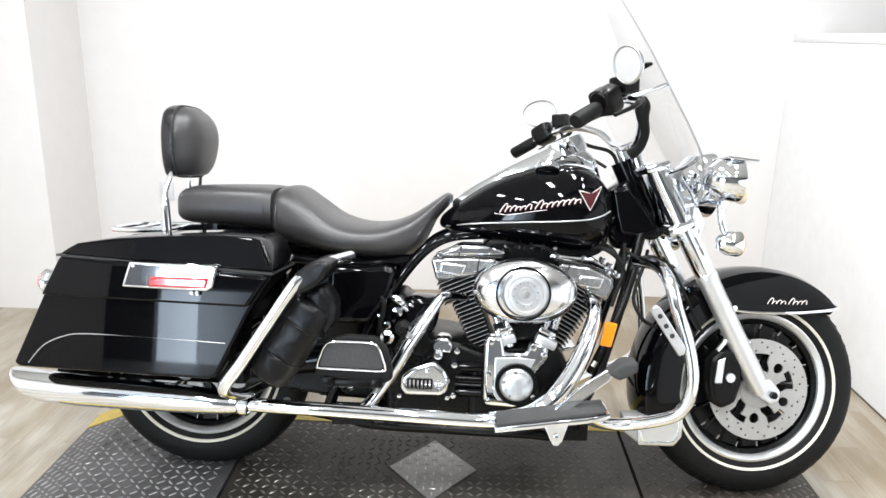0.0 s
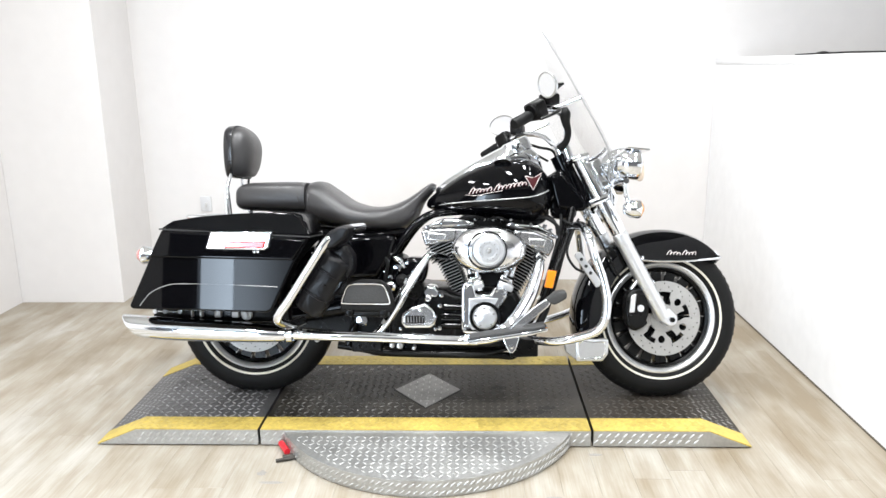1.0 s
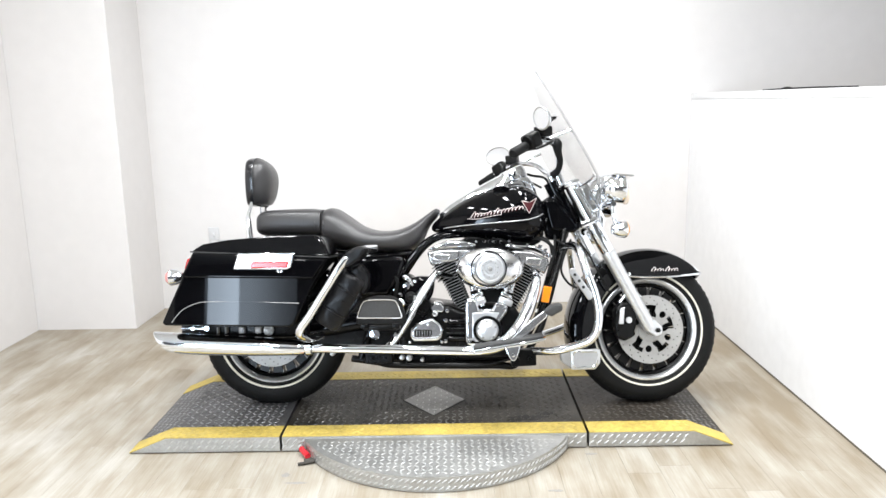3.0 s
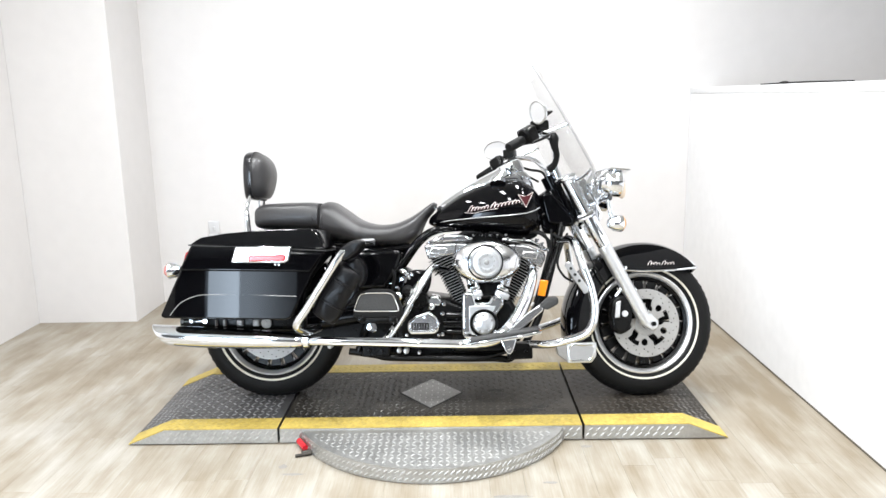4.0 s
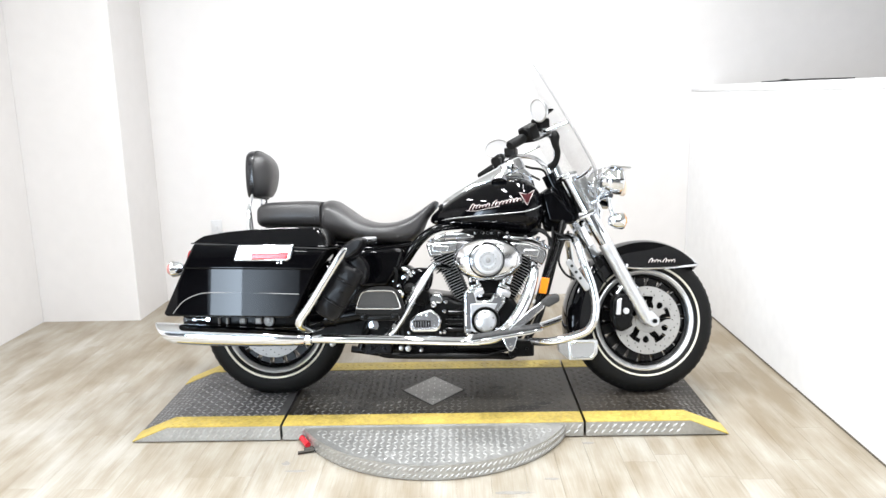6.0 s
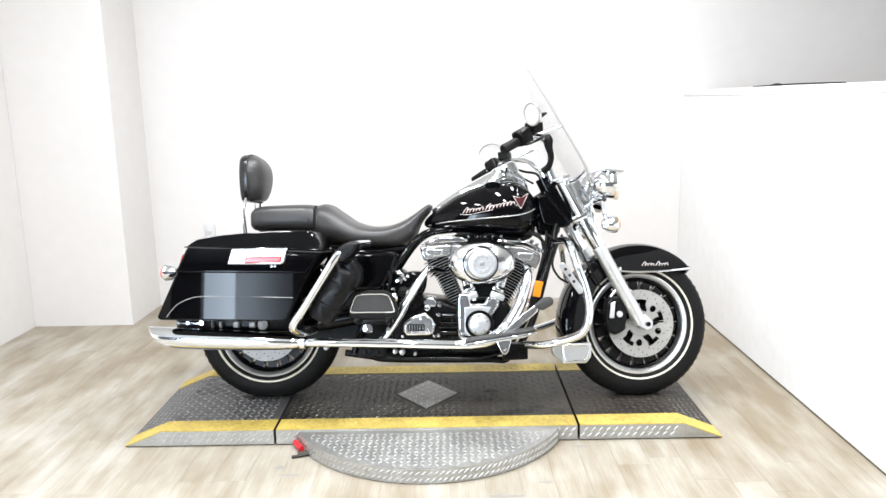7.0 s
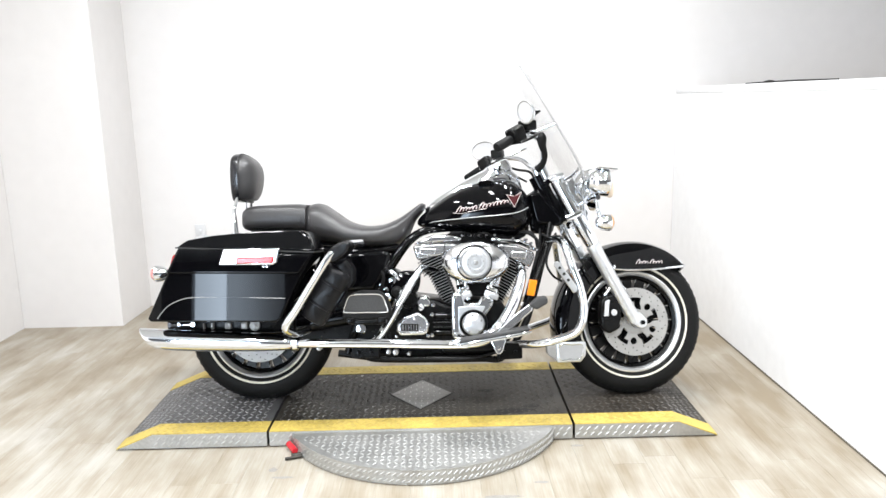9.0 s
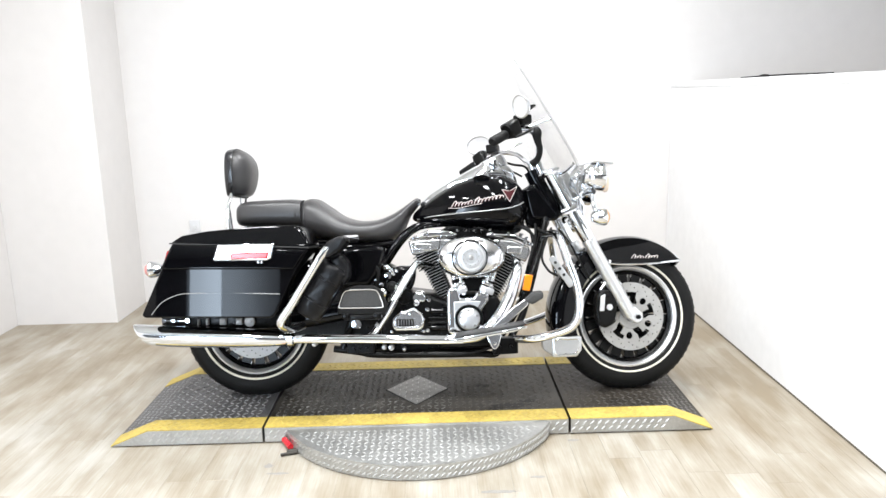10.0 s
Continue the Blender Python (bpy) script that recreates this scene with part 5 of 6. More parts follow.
# handlebar, grips, levers and mirrors
for s in (-1, 1):
    part("riser", between((1.262, s * 0.05, 0.925), (1.232, s * 0.05, 1.0), 0.018), CHROME, bike, "chrome handlebar riser", m=STEER)
part("handlebar", tube([(0.980, -0.42, 1.006), (1.06, -0.36, 1.055), (1.140, -0.29, 1.082), (1.205, -0.20, 1.060), (1.232, -0.10, 1.005), (1.232, 0, 0.995), (1.232, 0.10, 1.005), (1.205, 0.20, 1.060), (1.140, 0.29, 1.082), (1.06, 0.36, 1.055), (0.980, 0.42, 1.006)], 0.0125), CHROME, bike, "chrome handlebar", m=STEER)
for s in (-1, 1):
    part("grip", tube([(0.974, s * 0.424, 1.002), (0.978, s * 0.421, 1.005), (1.030, s * 0.382, 1.037), (1.038, s * 0.376, 1.042)], [0.016, 0.0195, 0.0195, 0.017], n=18, straight=True), RUBBER, bike, "black rubber grip", m=STEER)
    sw = join(box(-0.030, 0.030, -0.032, 0.032, -0.034, 0.030, 0.012, 3), lathe([(0.0001, -0.034), (0.022, -0.033), (0.027, -0.026), (0.027, 0.026), (0.022, 0.033), (0.0001, 0.034)], 24, m=Matrix.Translation((0.0, 0, 0.006)) @ pose(0, 0, 0, 0, 0, 90)))
    part("switch_housing", sw, SATIN, bike, "black switch housing", m=STEER @ Matrix.Translation((1.064, s * 0.358, 1.066)) @ pose(0, 0, 0, 0, -28, s * -38))
    part("brake_reservoir", prism([(-0.026, -0.022), (0.028, -0.020), (0.030, 0.020), (-0.026, 0.022)], -0.028, 0.028, 0.007, 2), SATIN, bike, "black fluid reservoir", m=STEER @ Matrix.Translation((1.116, s * 0.330, 1.108)) @ pose(0, 0, 0, 0, -4, s * -30))
    part("lever", tube([(1.135, s * 0.320, 1.080), (1.150, s * 0.345, 1.072), (1.125, s * 0.390, 1.050), (1.065, s * 0.430, 1.020)], [0.010, 0.008, 0.007, 0.006], flat=0.6), SATIN, bike, "black hand lever", m=STEER)
    at = Matrix.Translation((1.142, -0.470, 1.163)) @ pose(0, 0, 0, 0, -14, 48) if s < 0 else Matrix.Translation((1.012, 0.455, 1.118)) @ pose(0, 0, 0, 0, 8, 58)
    ry, rz = (0.036, 0.042) if s < 0 else (0.068, 0.046)
    mir = part("mirror", loft([[(y, ry * f * math.cos(a), rz * f * math.sin(a)) for a in (2 * math.pi * j / 28 for j in range(28))] for f, y in ((1.0, 0.0), (1.02, 0.004), (0.98, 0.012), (0.80, 0.024), (0.45, 0.032), (0.05, 0.034))]), CHROME, bike, "chrome teardrop mirror shell", m=at)
    part("mirror_glass", loft([[(y, 0.92 * ry * f * math.cos(a), 0.92 * rz * f * math.sin(a)) for a in (2 * math.pi * j / 28 for j in range(28))] for f, y in ((1.0, -0.001), (0.02, -0.0015))]), CHROME, mir, "mirror glass", m=at)
    part("mirror_rim", tube([tuple(at @ Vector((-0.001, ry * math.cos(a), rz * math.sin(a)))) for a in (2 * math.pi * j / 24 for j in range(24))], 0.0030, n=8, k=2, closed=True), STEEL, mir, "bright mirror rim")
    root, hub = STEER @ Vector((1.118, s * 0.335, 1.128)), at @ Vector((0.022, 0, -0.004))
    bend = hub + Vector((0.040, 0.0, 0.004)) if s < 0 else root.lerp(hub, 0.6) + Vector((0.03, 0, 0.0))
    part("mirror_stem", join(between(tuple(root), tuple(bend), 0.0045), between(tuple(bend), tuple(hub), 0.0045)), SATIN, mir, "dark mirror stem")
# cables
for pts, r in (([(1.12, 0.33, 1.06), (1.19, 0.24, 1.02), (1.235, 0.12, 0.98), (1.24, 0.06, 0.86)], 0.006),
               ([(1.192, -0.24, 1.098), (1.195, -0.24, 1.075), (1.199, -0.235, 1.045), (1.212, -0.22, 1.010), (1.206, -0.20, 0.975), (1.188, -0.18, 0.955)], [0.012, 0.021, 0.016, 0.012, 0.013, 0.016]), ([(1.15, 0.30, 1.09), (1.09, 0.22, 1.06), (1.12, 0.14, 1.0), (1.2, 0.08, 0.94)], 0.005)):
    part("control_cable", tube(pts, r), RUBBER, bike, "black control cable", m=STEER)

# windshield: a clear bent sheet with its brackets
ws = []
for f, x, z, hw in smooth_path([(0, 1.116, 1.382, 0.22), (0.25, 1.182, 1.252, 0.262), (0.5, 1.252, 1.118, 0.280), (0.7, 1.321, 0.990, 0.285), (0.85, 1.352, 0.924, 0.268), (1, 1.370, 0.835, 0.20)], 5):
    ws.append([(x + 0.075 * (1 - (g / 1.0) ** 2), g * hw, z + 0.02 * (1 - g * g)) for g in np.linspace(-1, 1, 25)])
bm = loft([r + [(x - 0.0045, y, z - 0.001) for x, y, z in r[::-1]] for r in ws])
shield = part("windshield", bm, ACRYLIC, bike, "tall clear acrylic windshield", m=STEER, sharp=0.9)
shield.visible_shadow = False
for s in (-1, 1):
    part("shield_bracket", tube([(1.30, s * 0.15, 0.91), (1.325, s * 0.21, 0.925), (1.340, s * 0.255, 0.945)], 0.005, flat=1.4), CHROME, shield, "chrome windshield bracket", m=STEER)
    part("shield_arm", between((1.150, s * 0.29, 1.088), (1.246, s * 0.272, 1.128), 0.006), CHROME, shield, "chrome windshield arm", m=STEER)

def crumpled(bm, size=0.012, scale=16.0):
    """Soft leather: cut into a grid and pushed in and out."""
    for ax, lo, hi in ((0, 0.24, 0.50), (2, 0.34, 0.63)):
        for c in np.arange(lo, hi, 0.016):
            no = [0, 0, 0]
            no[ax] = 1
            co = [0, 0, 0]
            co[ax] = c
            bmesh.ops.bisect_plane(bm, geom=list(bm.verts) + list(bm.edges) + list(bm.faces), plane_co=co, plane_no=no)
    for v in bm.verts:
        q = Vector((v.co.x * 1.6 + v.co.z * 0.9, v.co.y, v.co.z * 0.7 - v.co.x * 0.5)) * scale
        v.co.y += size * noise.noise(q) + 0.4 * size * noise.noise(q * 2.3)
    return bm


# --- guards, boards, pedals
part("engine_guard", tube([(1.260, -0.08, 0.670), (1.295, -0.20, 0.675), (1.310, -0.285, 0.645), (1.330, -0.315, 0.570), (1.358, -0.325, 0.490), (1.373, -0.330, 0.400), (1.358, -0.325, 0.325), (1.312, -0.31, 0.288), (1.20, -0.27, 0.254), (1.12, -0.19, 0.242)], 0.0165, n=18), CHROME, bike, "chrome engine guard bar")
part("engine_guard", tube([(1.265, 0.08, 0.660), (1.315, 0.20, 0.665), (1.340, 0.285, 0.640), (1.355, 0.315, 0.56), (1.372, 0.330, 0.46), (1.378, 0.335, 0.37), (1.355, 0.325, 0.305), (1.300, 0.30, 0.276), (1.20, 0.25, 0.250), (1.12, 0.17, 0.235)], 0.0165, n=18), CHROME, bike, "chrome engine guard bar")
hp = part("highway_peg_bracket", prism([(1.252, 0.578), (1.262, 0.592), (1.275, 0.590), (1.347, 0.487), (1.344, 0.470), (1.330, 0.464)], -0.352, -0.340, 0.003, 1), BRUSHED, bike, "drilled chrome bracket")
for f in (0.12, 0.34, 0.56):
    part("bracket_hole", lathe([(0.0001, -0.3535), (0.0062, -0.3535), (0.0062, -0.351), (0.0001, -0.351)], 14, m=Matrix.Translation((1.2635 + 0.0745 * (f + 0.06), 0, 0.5855 - 0.111 * (f + 0.06)))), GAP, hp, "dark hole")
board = part("footboard", prism([(0.873, 0.268), (1.10, 0.303), (1.154, 0.317), (1.156, 0.330), (1.10, 0.319), (0.874, 0.283)], -0.425, -0.310, 0.005, 2), CHROME, bike, "chrome rider footboard")
part("footboard_pad", prism([(0.878, 0.284), (1.10, 0.320), (1.148, 0.331), (1.147, 0.336), (1.09, 0.327), (0.880, 0.291)], -0.418, -0.318, 0.0018, 2), PAD, board, "black rubber tread")
part("board_bracket", join(prism([(0.996, 0.288), (1.058, 0.293), (1.044, 0.246), (1.034, 0.234), (1.022, 0.236), (1.014, 0.248)], -0.40, -0.388, 0.003, 2), lathe([(0.0001, -0.409), (0.007, -0.408), (0.008, -0.395)], 14, m=Matrix.Translation((1.029, 0, 0.258)))), CHROME, board)
part("footboard", mirrored(prism([(0.873, 0.268), (1.10, 0.303), (1.154, 0.317), (1.156, 0.330), (1.10, 0.319), (0.874, 0.283)], -0.425, -0.310, 0.005, 2)), CHROME, bike, "chrome rider footboard")
brake = part("brake_pedal", prism([(1.010, 0.292), (1.028, 0.322), (1.100, 0.388), (1.150, 0.424), (1.172, 0.424), (1.164, 0.398), (1.110, 0.352), (1.050, 0.302)], -0.362, -0.350, 0.004, 2), COVER, bike, "flat bright brake pedal")
part("pedal_pad", prism([(1.150, 0.420), (1.185, 0.452), (1.222, 0.456), (1.224, 0.430), (1.180, 0.405)], -0.395, -0.325, 0.008, 2), PAD, brake, "black rubber pedal pad")
pf = part("passenger_footboard", prism([(0.417, 0.384), (0.420, 0.410), (0.434, 0.460), (0.452, 0.483), (0.497, 0.496), (0.564, 0.494), (0.597, 0.470), (0.612, 0.420), (0.615, 0.388), (0.600, 0.376)], -0.405, -0.380, 0.008, 2), RUBBER, bike, "folded-up black passenger footboard")
part("board_insert", prism([(0.428, 0.416), (0.444, 0.464), (0.462, 0.477), (0.565, 0.476), (0.580, 0.464), (0.594, 0.416), (0.585, 0.411), (0.434, 0.412)], -0.409, -0.402, 0.003, 1), PAD, pf, "grey rubber insert")
ins = [(0.425, 0.416), (0.433, 0.443), (0.443, 0.466), (0.460, 0.478), (0.515, 0.480), (0.564, 0.478), (0.580, 0.466), (0.589, 0.443), (0.597, 0.416), (0.588, 0.409), (0.515, 0.409), (0.434, 0.410)]
part("board_trim", tube([(x, -0.4095, z) for x, z in ins], 0.0028, n=6, k=3, closed=True), CHROME, pf, "chrome trim line")
part("board_hinge", join(box(0.445, 0.59, -0.40, -0.36, 0.360, 0.380, 0.005), box(0.437, 0.467, -0.412, -0.38, 0.366, 0.388, 0.004), box(0.560, 0.590, -0.412, -0.38, 0.366, 0.388, 0.004)), SATIN, pf)
part("swingarm_cap", lathe([(0.0001, -0.20), (0.020, -0.198), (0.024, -0.18), (0.0001, -0.17)], 24, m=Matrix.Translation((0.472, -0.06, 0.325))), CHROME, bike, "chrome pivot cap")
part("saddlebag_guard", tube([(0.480, -0.28, 0.678), (0.450, -0.40, 0.674), (0.415, -0.468, 0.655), (0.385, -0.482, 0.630), (0.318, -0.482, 0.530), (0.255, -0.482, 0.432), (0.216, -0.478, 0.378), (0.210, -0.455, 0.352), (0.230, -0.40, 0.330), (0.26, -0.30, 0.330)], [0.016] * 10, n=18), CHROME, bike, "chrome saddlebag guard")
sleeve = prism([(0.378, 0.648), (0.391, 0.606), (0.420, 0.618), (0.452, 0.642), (0.474, 0.682), (0.452, 0.692), (0.424, 0.685), (0.397, 0.668)], -0.496, -0.330, 0.018, 4)
part("guard_sleeve", crumpled(sleeve, 0.006, 12.0), POUCH, bike, "black leather wrap round the guard")
rolled = []
for x, z, w, d in smooth_path([(0.300, 0.383, 0.030, 0.030), (0.303, 0.388, 0.050, 0.052), (0.330, 0.430, 0.056, 0.062), (0.370, 0.495, 0.058, 0.066), (0.408, 0.556, 0.058, 0.066), (0.420, 0.576, 0.052, 0.056), (0.423, 0.581, 0.030, 0.030)], 5):
    # an upright leather roll whose axis leans with the guard
    rolled.append([(x + 0.84 * w * math.copysign(abs(math.cos(a)) ** 0.8, math.cos(a)), -0.405 + d * math.copysign(abs(math.sin(a)) ** 0.8, math.sin(a)), z - 0.54 * w * math.copysign(abs(math.cos(a)) ** 0.8, math.cos(a))) for a in (2 * math.pi * k / 28 for k in range(28))])
pouch = part("leather_pouch", crumpled(loft(rolled), 0.005, 13.0), POUCH, bike, "black leather tool roll strapped to the guard")
part("pouch_flap", crumpled(prism([(0.394, 0.598), (0.440, 0.622), (0.470, 0.580), (0.470, 0.530), (0.448, 0.498), (0.438, 0.528), (0.426, 0.560)], -0.440, -0.330, 0.012, 3), 0.007, 14.0), POUCH, pouch, "folded leather flap")
for f in (0.30, 0.72):
    cx, cz = 0.303 + 0.117 * f, 0.388 + 0.188 * f
    part("pouch_strap", tube([(cx + 0.84 * 0.060 * math.cos(a), -0.405 + 0.068 * math.sin(a), cz - 0.54 * 0.060 * math.cos(a)) for a in (2 * math.pi * k / 20 for k in range(20))], 0.0045, n=6, k=2, closed=True), POUCH, pouch, "narrow leather strap")
flap = part("lower_pad", prism([(1.243, 0.232), (1.290, 0.236), (1.409, 0.237), (1.408, 0.180), (1.388, 0.154), (1.290, 0.153), (1.247, 0.186)], -0.128, -0.070, 0.006, 2), DISC, bike, "pale metal pad behind the engine guard")
part("pad_face", prism([(1.286, 0.238), (1.411, 0.239), (1.410, 0.180), (1.389, 0.152), (1.288, 0.151)], -0.136, -0.124, 0.006, 2), BRUSHED, flap, "pale brushed face")
part("pad_inset", tube([(1.300, -0.1365, 0.226), (1.350, -0.1365, 0.227), (1.396, -0.1365, 0.226), (1.395, -0.1365, 0.185), (1.380, -0.1365, 0.167), (1.340, -0.1365, 0.166), (1.300, -0.1365, 0.166)], 0.0022, n=6, k=3, closed=True), CHROME, flap, "raised bright border")
amber = part("side_reflector", prism([(1.172, 0.511), (1.207, 0.506), (1.192, 0.439), (1.159, 0.444)], -0.175, -0.160, 0.004, 2), AMBER, bike, "amber side reflector")
part("reflector_stem", tube([(1.262, -0.09, 0.66), (1.225, -0.14, 0.56), (1.185, -0.16, 0.47), (1.14, -0.15, 0.36)], 0.011), SATIN, bike)
for pts, r in (([(1.30, -0.06, 0.70), (1.27, -0.15, 0.66), (1.245, -0.17, 0.58), (1.27, -0.18, 0.525), (1.31, -0.16, 0.50)], 0.005), ([(1.23, -0.08, 0.72), (1.22, -0.13, 0.64), (1.19, -0.15, 0.55)], 0.005),
               ([(1.10, -0.05, 0.70), (1.16, -0.12, 0.71), (1.215, -0.13, 0.67), (1.222, -0.12, 0.60)], 0.007)):
    part("engine_cable", tube(pts, r), RUBBER, bike, "black cable")
# bag rail with chrome fittings above the muffler
part("bag_rail", join(box(-0.32, 0.20, -0.285, -0.23, 0.32, 0.386, 0.006)), SATIN, bike, "black bag support rail")
part("rail_rod", join(between((-0.305, -0.304, 0.362), (-0.200, -0.304, 0.361), 0.006), *[between((x, -0.314, 0.362), (x, -0.282, 0.362), 0.0085) for x in (-0.300, -0.262, -0.205)]), CHROME, bike, "chrome rod under the saddlebag")
for x0, x1 in ((-0.166, -0.160), (-0.133, -0.123), (-0.076, -0.052), (-0.010, 0.016)):
    part("rail_bracket", box(x0, x1, -0.308, -0.284, 0.340, 0.366, 0.003), DISC, bike, "bare steel bracket")
part("rail_disc", lathe([(0.0001, -0.345), (0.008, -0.344), (0.009, -0.338), (0.020, -0.336), (0.022, -0.33), (0.0001, -0.31)], 24, m=Matrix.Translation((0.046, 0.028, 0.352))), DISC, bike, "steel rubber-mount washer")

# rear lamps and stand
part("tail_light", prism([(-0.400, 0.59), (-0.385, 0.64), (-0.365, 0.645), (-0.35, 0.59)], -0.045, 0.045, 0.010, 2), REDLENS, bike, "red tail light")
for s in (-1, 1):
    rs = part("rear_turn_signal", lathe([(0.0001, -0.040), (0.018, -0.037), (0.032, -0.015), (0.036, 0.012), (0.0001, 0.016)], 28, m=Matrix.Translation((-0.385, s * 0.19, 0.565)) @ pose(0, 0, 0, 0, 0, 90)), CHROME, bike, "chrome rear turn signal")
    part("signal_lens", lathe([(0.0001, 0.034), (0.02, 0.030), (0.034, 0.014), (0.0001, 0.013)], 28, m=Matrix.Translation((-0.385, s * 0.19, 0.565)) @ pose(0, 0, 0, 0, 0, 90)), PALERED, rs, "red lens")
part("signal_bar", tube([(-0.352, -0.19, 0.567), (-0.35, 0, 0.57), (-0.352, 0.19, 0.567)], 0.010), CHROME, bike, "chrome lamp bar")
part("side_stand", tube([(0.98, 0.15, 0.20), (0.86, 0.165, 0.20), (0.70, 0.175, 0.21)], [0.013, 0.012, 0.012]), SATIN, bike, "black folded side stand")

# thin edge of the windshield sheet, which shows as a grey line
ACRYLEDGE = mat("acrylic_edge", (0.22, 0.225, 0.225), 0.4, var=0.05)
part("sheet_edge", tube([r[0] for r in ws], 0.0024, n=6, k=2), ACRYLEDGE, shield, "grey cut edge of the sheet", m=STEER)
# the place of a silver script on the fender, drawn as plain wavy strokes
for x0, x1, count, seed in ((1.630, 1.682, 4, 8), (1.692, 1.744, 4, 11)):
    loop = [(u, -0.0965, v) for u, v in squiggle(x0, x1, 0.556, 0.557, count, 0.018, seed)]
    part("script_stroke", tube(loop, 0.0014, n=6, k=1), SILVERPAINT, fender, "plain silver stroke", m=STEER)
# cable lying on the partition's top
part_cable = thing("cable", "black cable lying along the top of the low partition", "cable", pose(0, 0, 0))
part("cord", tube([(1.70, 0.82, 1.388), (1.695, 0.70, 1.389), (1.70, 0.50, 1.391), (1.71, 0.30, 1.392), (1.70, 0.10, 1.390), (1.70, -0.10, 1.388)], 0.0035, n=8), RUBBER, part_cable, "black cord")
part("connector", tube([(1.70, 0.60, 1.391), (1.70, 0.54, 1.393), (1.70, 0.48, 1.391)], [0.004, 0.007, 0.004], n=10), RUBBER, part_cable, "black plug")

# brackets and bolts under the engine
for x0, x1, z0, z1 in ((0.425, 0.540, 0.195, 0.245), (1.030, 1.135, 0.180, 0.250)):
    br = part("frame_bracket", prism([(x0, z0), (x1, z0 + 0.004), (x1, z1), (x0, z1)], -0.215, -0.150, 0.006, 2), SATIN, bike, "black frame bracket")
    for f in (0.25, 0.72):
        part("bracket_bolt", lathe([(0.0001, -0.226), (0.007, -0.225), (0.008, -0.213)], 6, m=Matrix.Translation((x0 + (x1 - x0) * f, 0, (z0 + z1) / 2))), SATIN, br)
for x, z, r in ((0.575, 0.215, 0.010), (0.605, 0.213, 0.012), (0.66, 0.205, 0.007), (0.28, 0.235, 0.010)):
    part("drain_bolt", lathe([(0.0001, -0.178), (r, -0.176), (r * 1.1, -0.14)], 10, m=Matrix.Translation((x, 0, z))), STEEL, bike)
part("brake_line", tube([(0.42, -0.17, 0.235), (0.55, -0.172, 0.185), (0.72, -0.172, 0.182), (0.90, -0.172, 0.178), (1.03, -0.17, 0.205)], 0.005), RUBBER, bike, "black brake line")

# lifter covers, gasket lines and cam chest fins
for x, z, a in ((0.895, 0.475, 24), (1.015, 0.475, -26)):
    b = box(-0.024, 0.024, -0.016, 0.012, -0.008, 0.008, 0.003)
    b.transform(Matrix.Translation((x, -0.168, z)) @ pose(0, 0, 0, 0, -a, 0))
    part("lifter_cover", b, CHROME, chest, "chrome lifter cover")
for z in (0.292, 0.312, 0.332):
    part("gearbox_fin", box(0.765, 0.838, -0.178, -0.16, z, z + 0.006, 0.002, 1), SATIN, case)
# spark plug leads and the coil cover above the engine
for pts in ([(0.83, -0.11, 0.70), (0.86, -0.125, 0.712), (0.90, -0.115, 0.712), (0.93, -0.09, 0.705)], [(1.03, -0.11, 0.69), (1.0, -0.125, 0.706), (0.97, -0.115, 0.708), (0.95, -0.09, 0.70)]):
    part("spark_lead", tube(pts, 0.0045), RUBBER, bike, "black spark plug lead")
# fuel line and wiring under the tank's front
for pts, r in (([(1.17, -0.06, 0.72), (1.205, -0.09, 0.69), (1.215, -0.10, 0.63), (1.20, -0.10, 0.56)], 0.006), ([(1.235, -0.095, 0.70), (1.262, -0.11, 0.685), (1.30, -0.12, 0.69), (1.335, -0.11, 0.675)], 0.005),
               ([(1.33, -0.12, 0.69), (1.365, -0.14, 0.64), (1.40, -0.145, 0.57), (1.45, -0.13, 0.48)], 0.004)):
    part("wiring", tube(pts, r), RUBBER, bike, "black hose")
for x, z in ((1.185, 0.66), (1.205, 0.635), (1.165, 0.675)):
    part("hose_clamp", lathe([(0.0001, -0.135), (0.008, -0.134), (0.009, -0.10)], 10, m=Matrix.Translation((x, 0, z))), CHROME, bike)
# oil and rear suspension lines in the dark area below the seat
for pts, r, mt in (([(0.52, -0.17, 0.60), (0.56, -0.18, 0.54), (0.55, -0.17, 0.47), (0.58, -0.16, 0.42)], 0.007, RUBBER), ([(0.585, -0.15, 0.60), (0.575, -0.17, 0.57), (0.555, -0.175, 0.545), (0.53, -0.17, 0.51)], 0.008, PAINT),
                   ([(0.66, -0.16, 0.50), (0.63, -0.185, 0.47), (0.60, -0.18, 0.41), (0.61, -0.17, 0.36)], 0.006, RUBBER)):
    part("oil_line", tube(pts, r), mt, bike, "black oil line")
for x, z, r in ((0.60, 0.518, 0.014), (0.572, 0.480, 0.010), (0.635, 0.470, 0.009)):
    part("frame_bolt", lathe([(0.0001, -0.196), (r, -0.194), (r * 1.1, -0.15)], 12, m=Matrix.Translation((x, 0, z))), CHROME, bike)

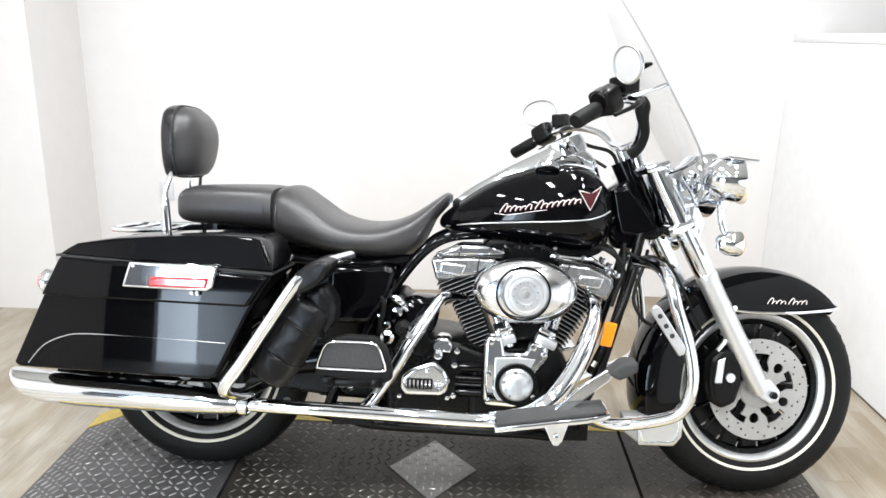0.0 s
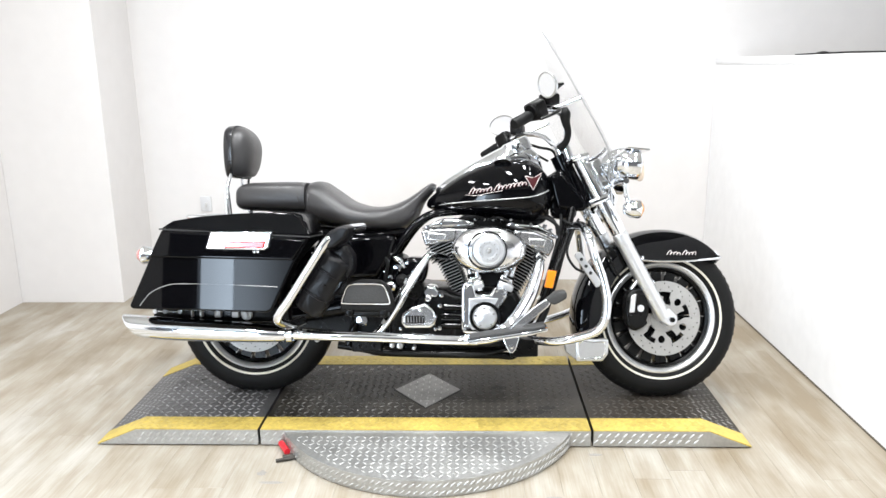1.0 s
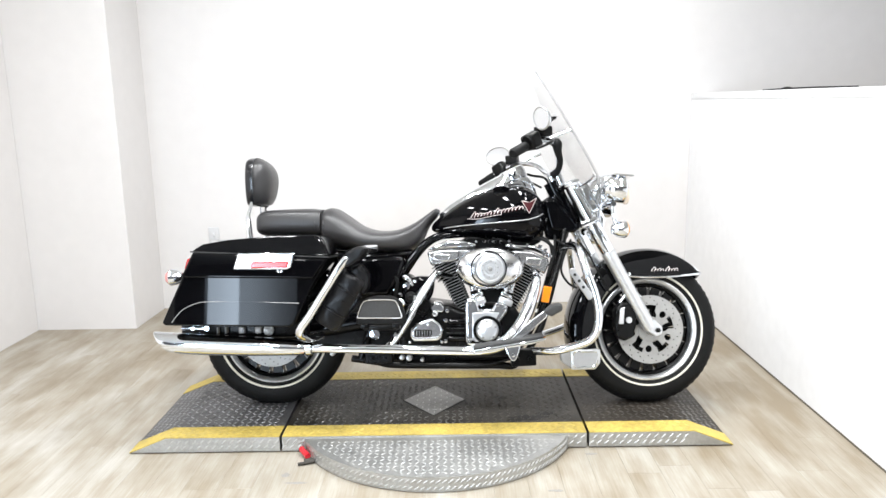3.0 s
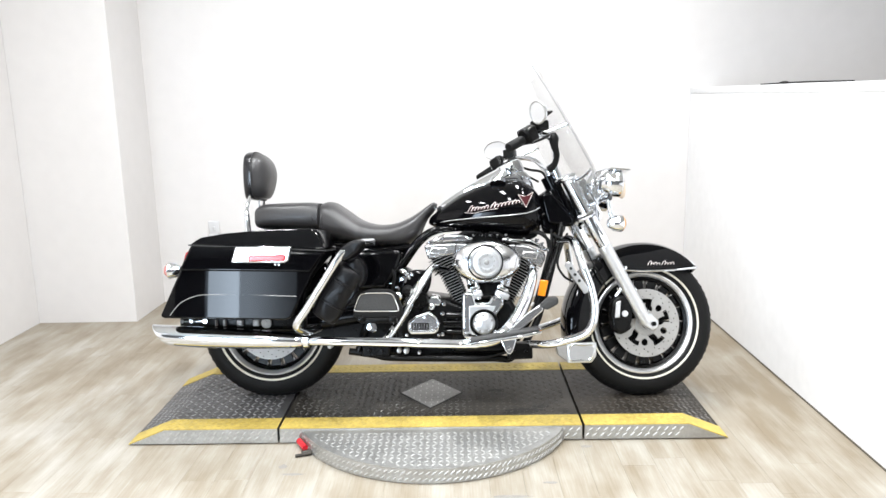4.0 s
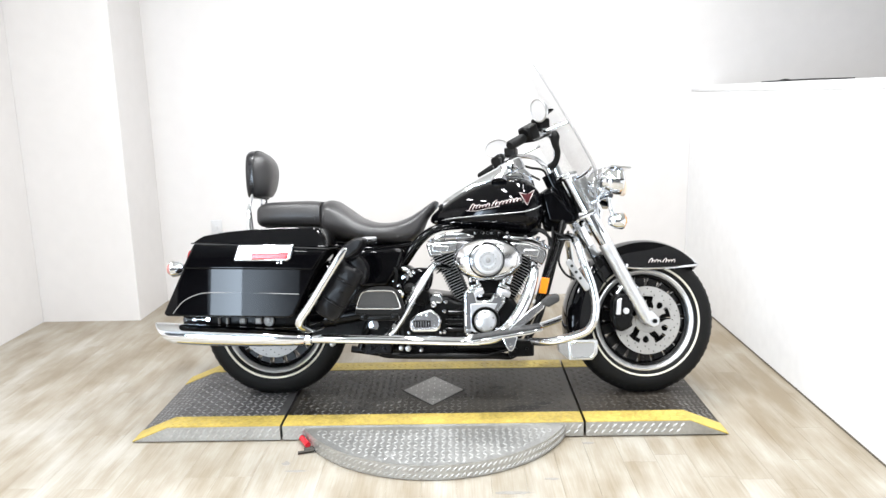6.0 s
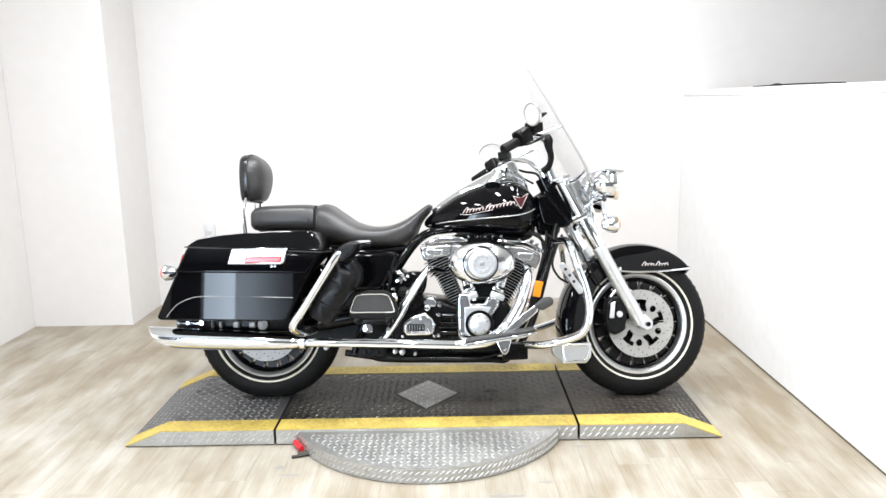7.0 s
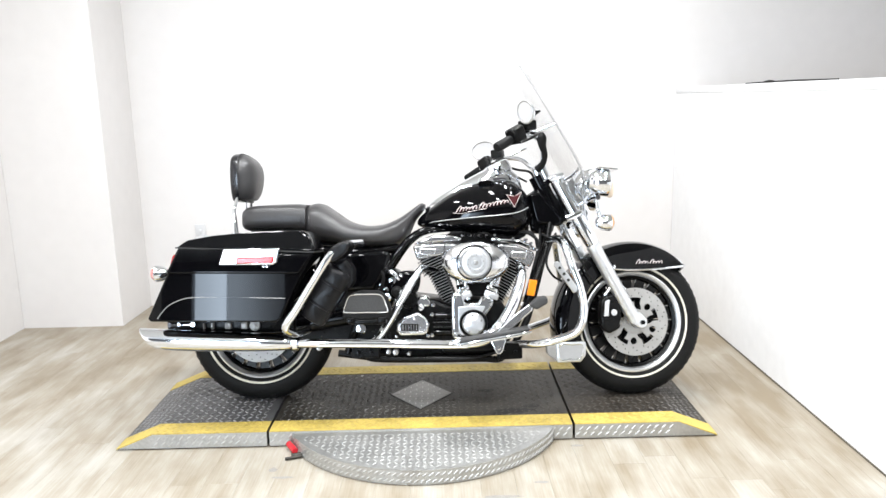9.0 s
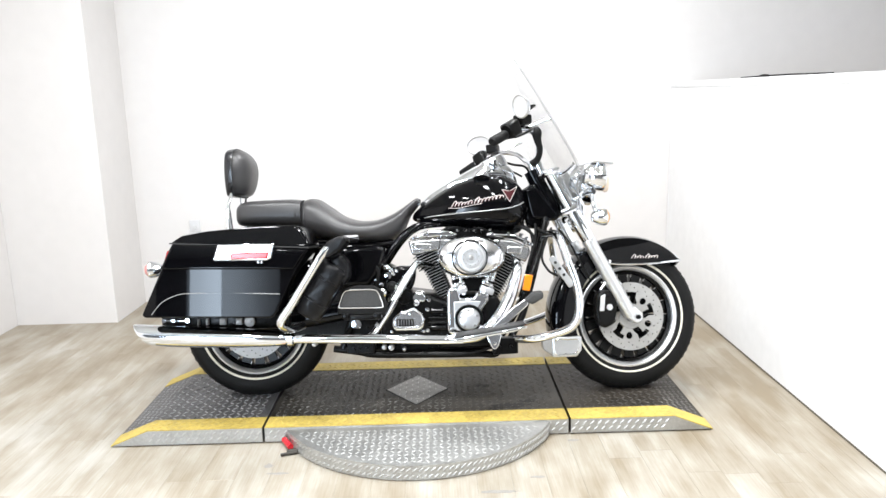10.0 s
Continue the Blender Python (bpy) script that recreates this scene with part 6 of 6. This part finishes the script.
# scuffed places where the floor's finish has rubbed off
SCUFF = mat("worn_floor_finish", (0.27, 0.258, 0.24), 0.6, var=0.25, scale=20)
srng = random.Random(3)
for x, y, rx, ry in ((0.444, -0.690, 0.035, 0.010), (0.30, -0.785, 0.075, 0.014), (-0.548, -0.550, 0.022, 0.020), (-0.500, -0.610, 0.055, 0.012), (0.62, -0.41, 0.03, 0.012)):
    bm = bmesh.new()
    lo = [((rx * math.cos(a)) * srng.uniform(0.55, 1.0), (ry * math.sin(a)) * srng.uniform(0.5, 1.0)) for a in (2 * math.pi * k / 18 for k in range(18))]
    a = [bm.verts.new((u, v, 0.0004)) for u, v in lo]
    b = [bm.verts.new((u, v, -0.002)) for u, v in lo]
    bm.faces.new(a)
    for k in range(18):
        bm.faces.new((a[k - 1], b[k - 1], b[k], a[k]))
    part("scuff_mark", bm, SCUFF, floor, "pale scuffed patch", m=Matrix.Translation((x, y, 0)))

# dark oil stain on the deck
STAIN = mat("oil_stain", (0.012, 0.010, 0.009), 0.62, var=0.4, scale=12)
for x, y, rx, ry in ((0.395, -0.205, 0.095, 0.028), (0.470, -0.165, 0.045, 0.020), (0.330, -0.235, 0.035, 0.016), (0.29, 0.02, 0.040, 0.018)):
    bm = bmesh.new()
    lo = [((rx * math.cos(a)) * srng.uniform(0.6, 1.0), (ry * math.sin(a)) * srng.uniform(0.6, 1.0)) for a in (2 * math.pi * k / 22 for k in range(22))]
    a = [bm.verts.new((u, v, 0.0005)) for u, v in lo]
    b = [bm.verts.new((u, v, -0.002)) for u, v in lo]
    bm.faces.new(a)
    for k in range(22):
        bm.faces.new((a[k - 1], b[k - 1], b[k], a[k]))
    part("stain", bm, STAIN, centre, "dark oil stain", m=Matrix.Translation((x, y, H)))

# gasket lines and joints of the rocker boxes
for pts in ([(0.690, -0.1215, 0.667), (0.76, -0.1225, 0.670), (0.82, -0.1225, 0.671), (0.885, -0.1215, 0.671)], [(0.762, -0.1225, 0.672), (0.765, -0.1235, 0.69), (0.770, -0.122, 0.702)],
            [(1.030, -0.1215, 0.670), (1.10, -0.1225, 0.662), (1.14, -0.1225, 0.656), (1.200, -0.1215, 0.628)], [(1.105, -0.1225, 0.664), (1.108, -0.1235, 0.676), (1.110, -0.122, 0.683)],
            [(0.815, -0.1165, 0.622), (0.817, -0.1165, 0.645), (0.820, -0.1165, 0.664)], [(1.062, -0.1165, 0.632), (1.070, -0.1165, 0.645), (1.074, -0.1165, 0.658)]):
    part("gasket_line", tube(pts, 0.0022, n=6, k=3), GAP, bike, "dark gasket joint")
PLATE = mat("pale_grey_plastic", (0.56, 0.56, 0.57), 0.45, var=0.04)
# switch plate on the back wall
plate = thing("wall_plate", "pale grey switch plate on the white back wall", "switch plate", pose(-1.516, BACK, 0.512))
part("cover", box(-0.036, 0.036, -0.010, -0.001, -0.048, 0.048, 0.003), PLATE, plate, "pale grey plastic cover")
part("toggle", box(-0.006, 0.006, -0.020, -0.010, -0.012, 0.012, 0.002), PLATE, plate)

# the dark backbone, coil and wiring between tank and engine
bb = part("frame_backbone", prism([(0.82, 0.700), (0.86, 0.655), (0.93, 0.640), (1.02, 0.640), (1.09, 0.655), (1.17, 0.690), (1.19, 0.735), (1.00, 0.735), (0.86, 0.725)], -0.075, 0.075, 0.012, 2), SATIN, bike, "black frame backbone and coil")
for x in (0.895, 0.93, 0.965, 1.0, 1.035):
    part("coil_bolt", lathe([(0.0001, -0.086), (0.005, -0.085), (0.006, -0.074)], 8, m=Matrix.Translation((x, 0, 0.700))), STEEL, bb)
part("throttle_body", join(between((0.945, -0.10, 0.60), (0.945, 0.08, 0.60), 0.040, 24), box(0.900, 0.995, -0.08, 0.08, 0.50, 0.60, 0.012)), SATIN, bike, "black throttle body behind the air cleaner")

# ---------------- floor planks, the last pieces ----------------
PW, PL = 0.125, 0.90
b = box(-PW / 2 + 0.0002, PW / 2 - 0.0002, -PL / 2 + 0.0002, PL / 2 - 0.0002, -0.008, 0.0, 0.0003, 1)
finish(b)
plank_mesh = bpy.data.meshes.new("plank")
b.to_mesh(plank_mesh)
b.free()
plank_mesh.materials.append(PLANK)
rng = random.Random(5)
for i in range(64):
    x = -4.40 + (i + 0.5) * PW
    off = rng.random() * PL
    y = BACK + off
    while y > -6.2:
        if y < BACK + 0.9 and x < 3.50 and (x > -2.6 or y < -2.5):
            o = new("plank", plank_mesh)
            o.parent = floor
            o.location = (x, y - PL / 2, 0)
        y -= PL
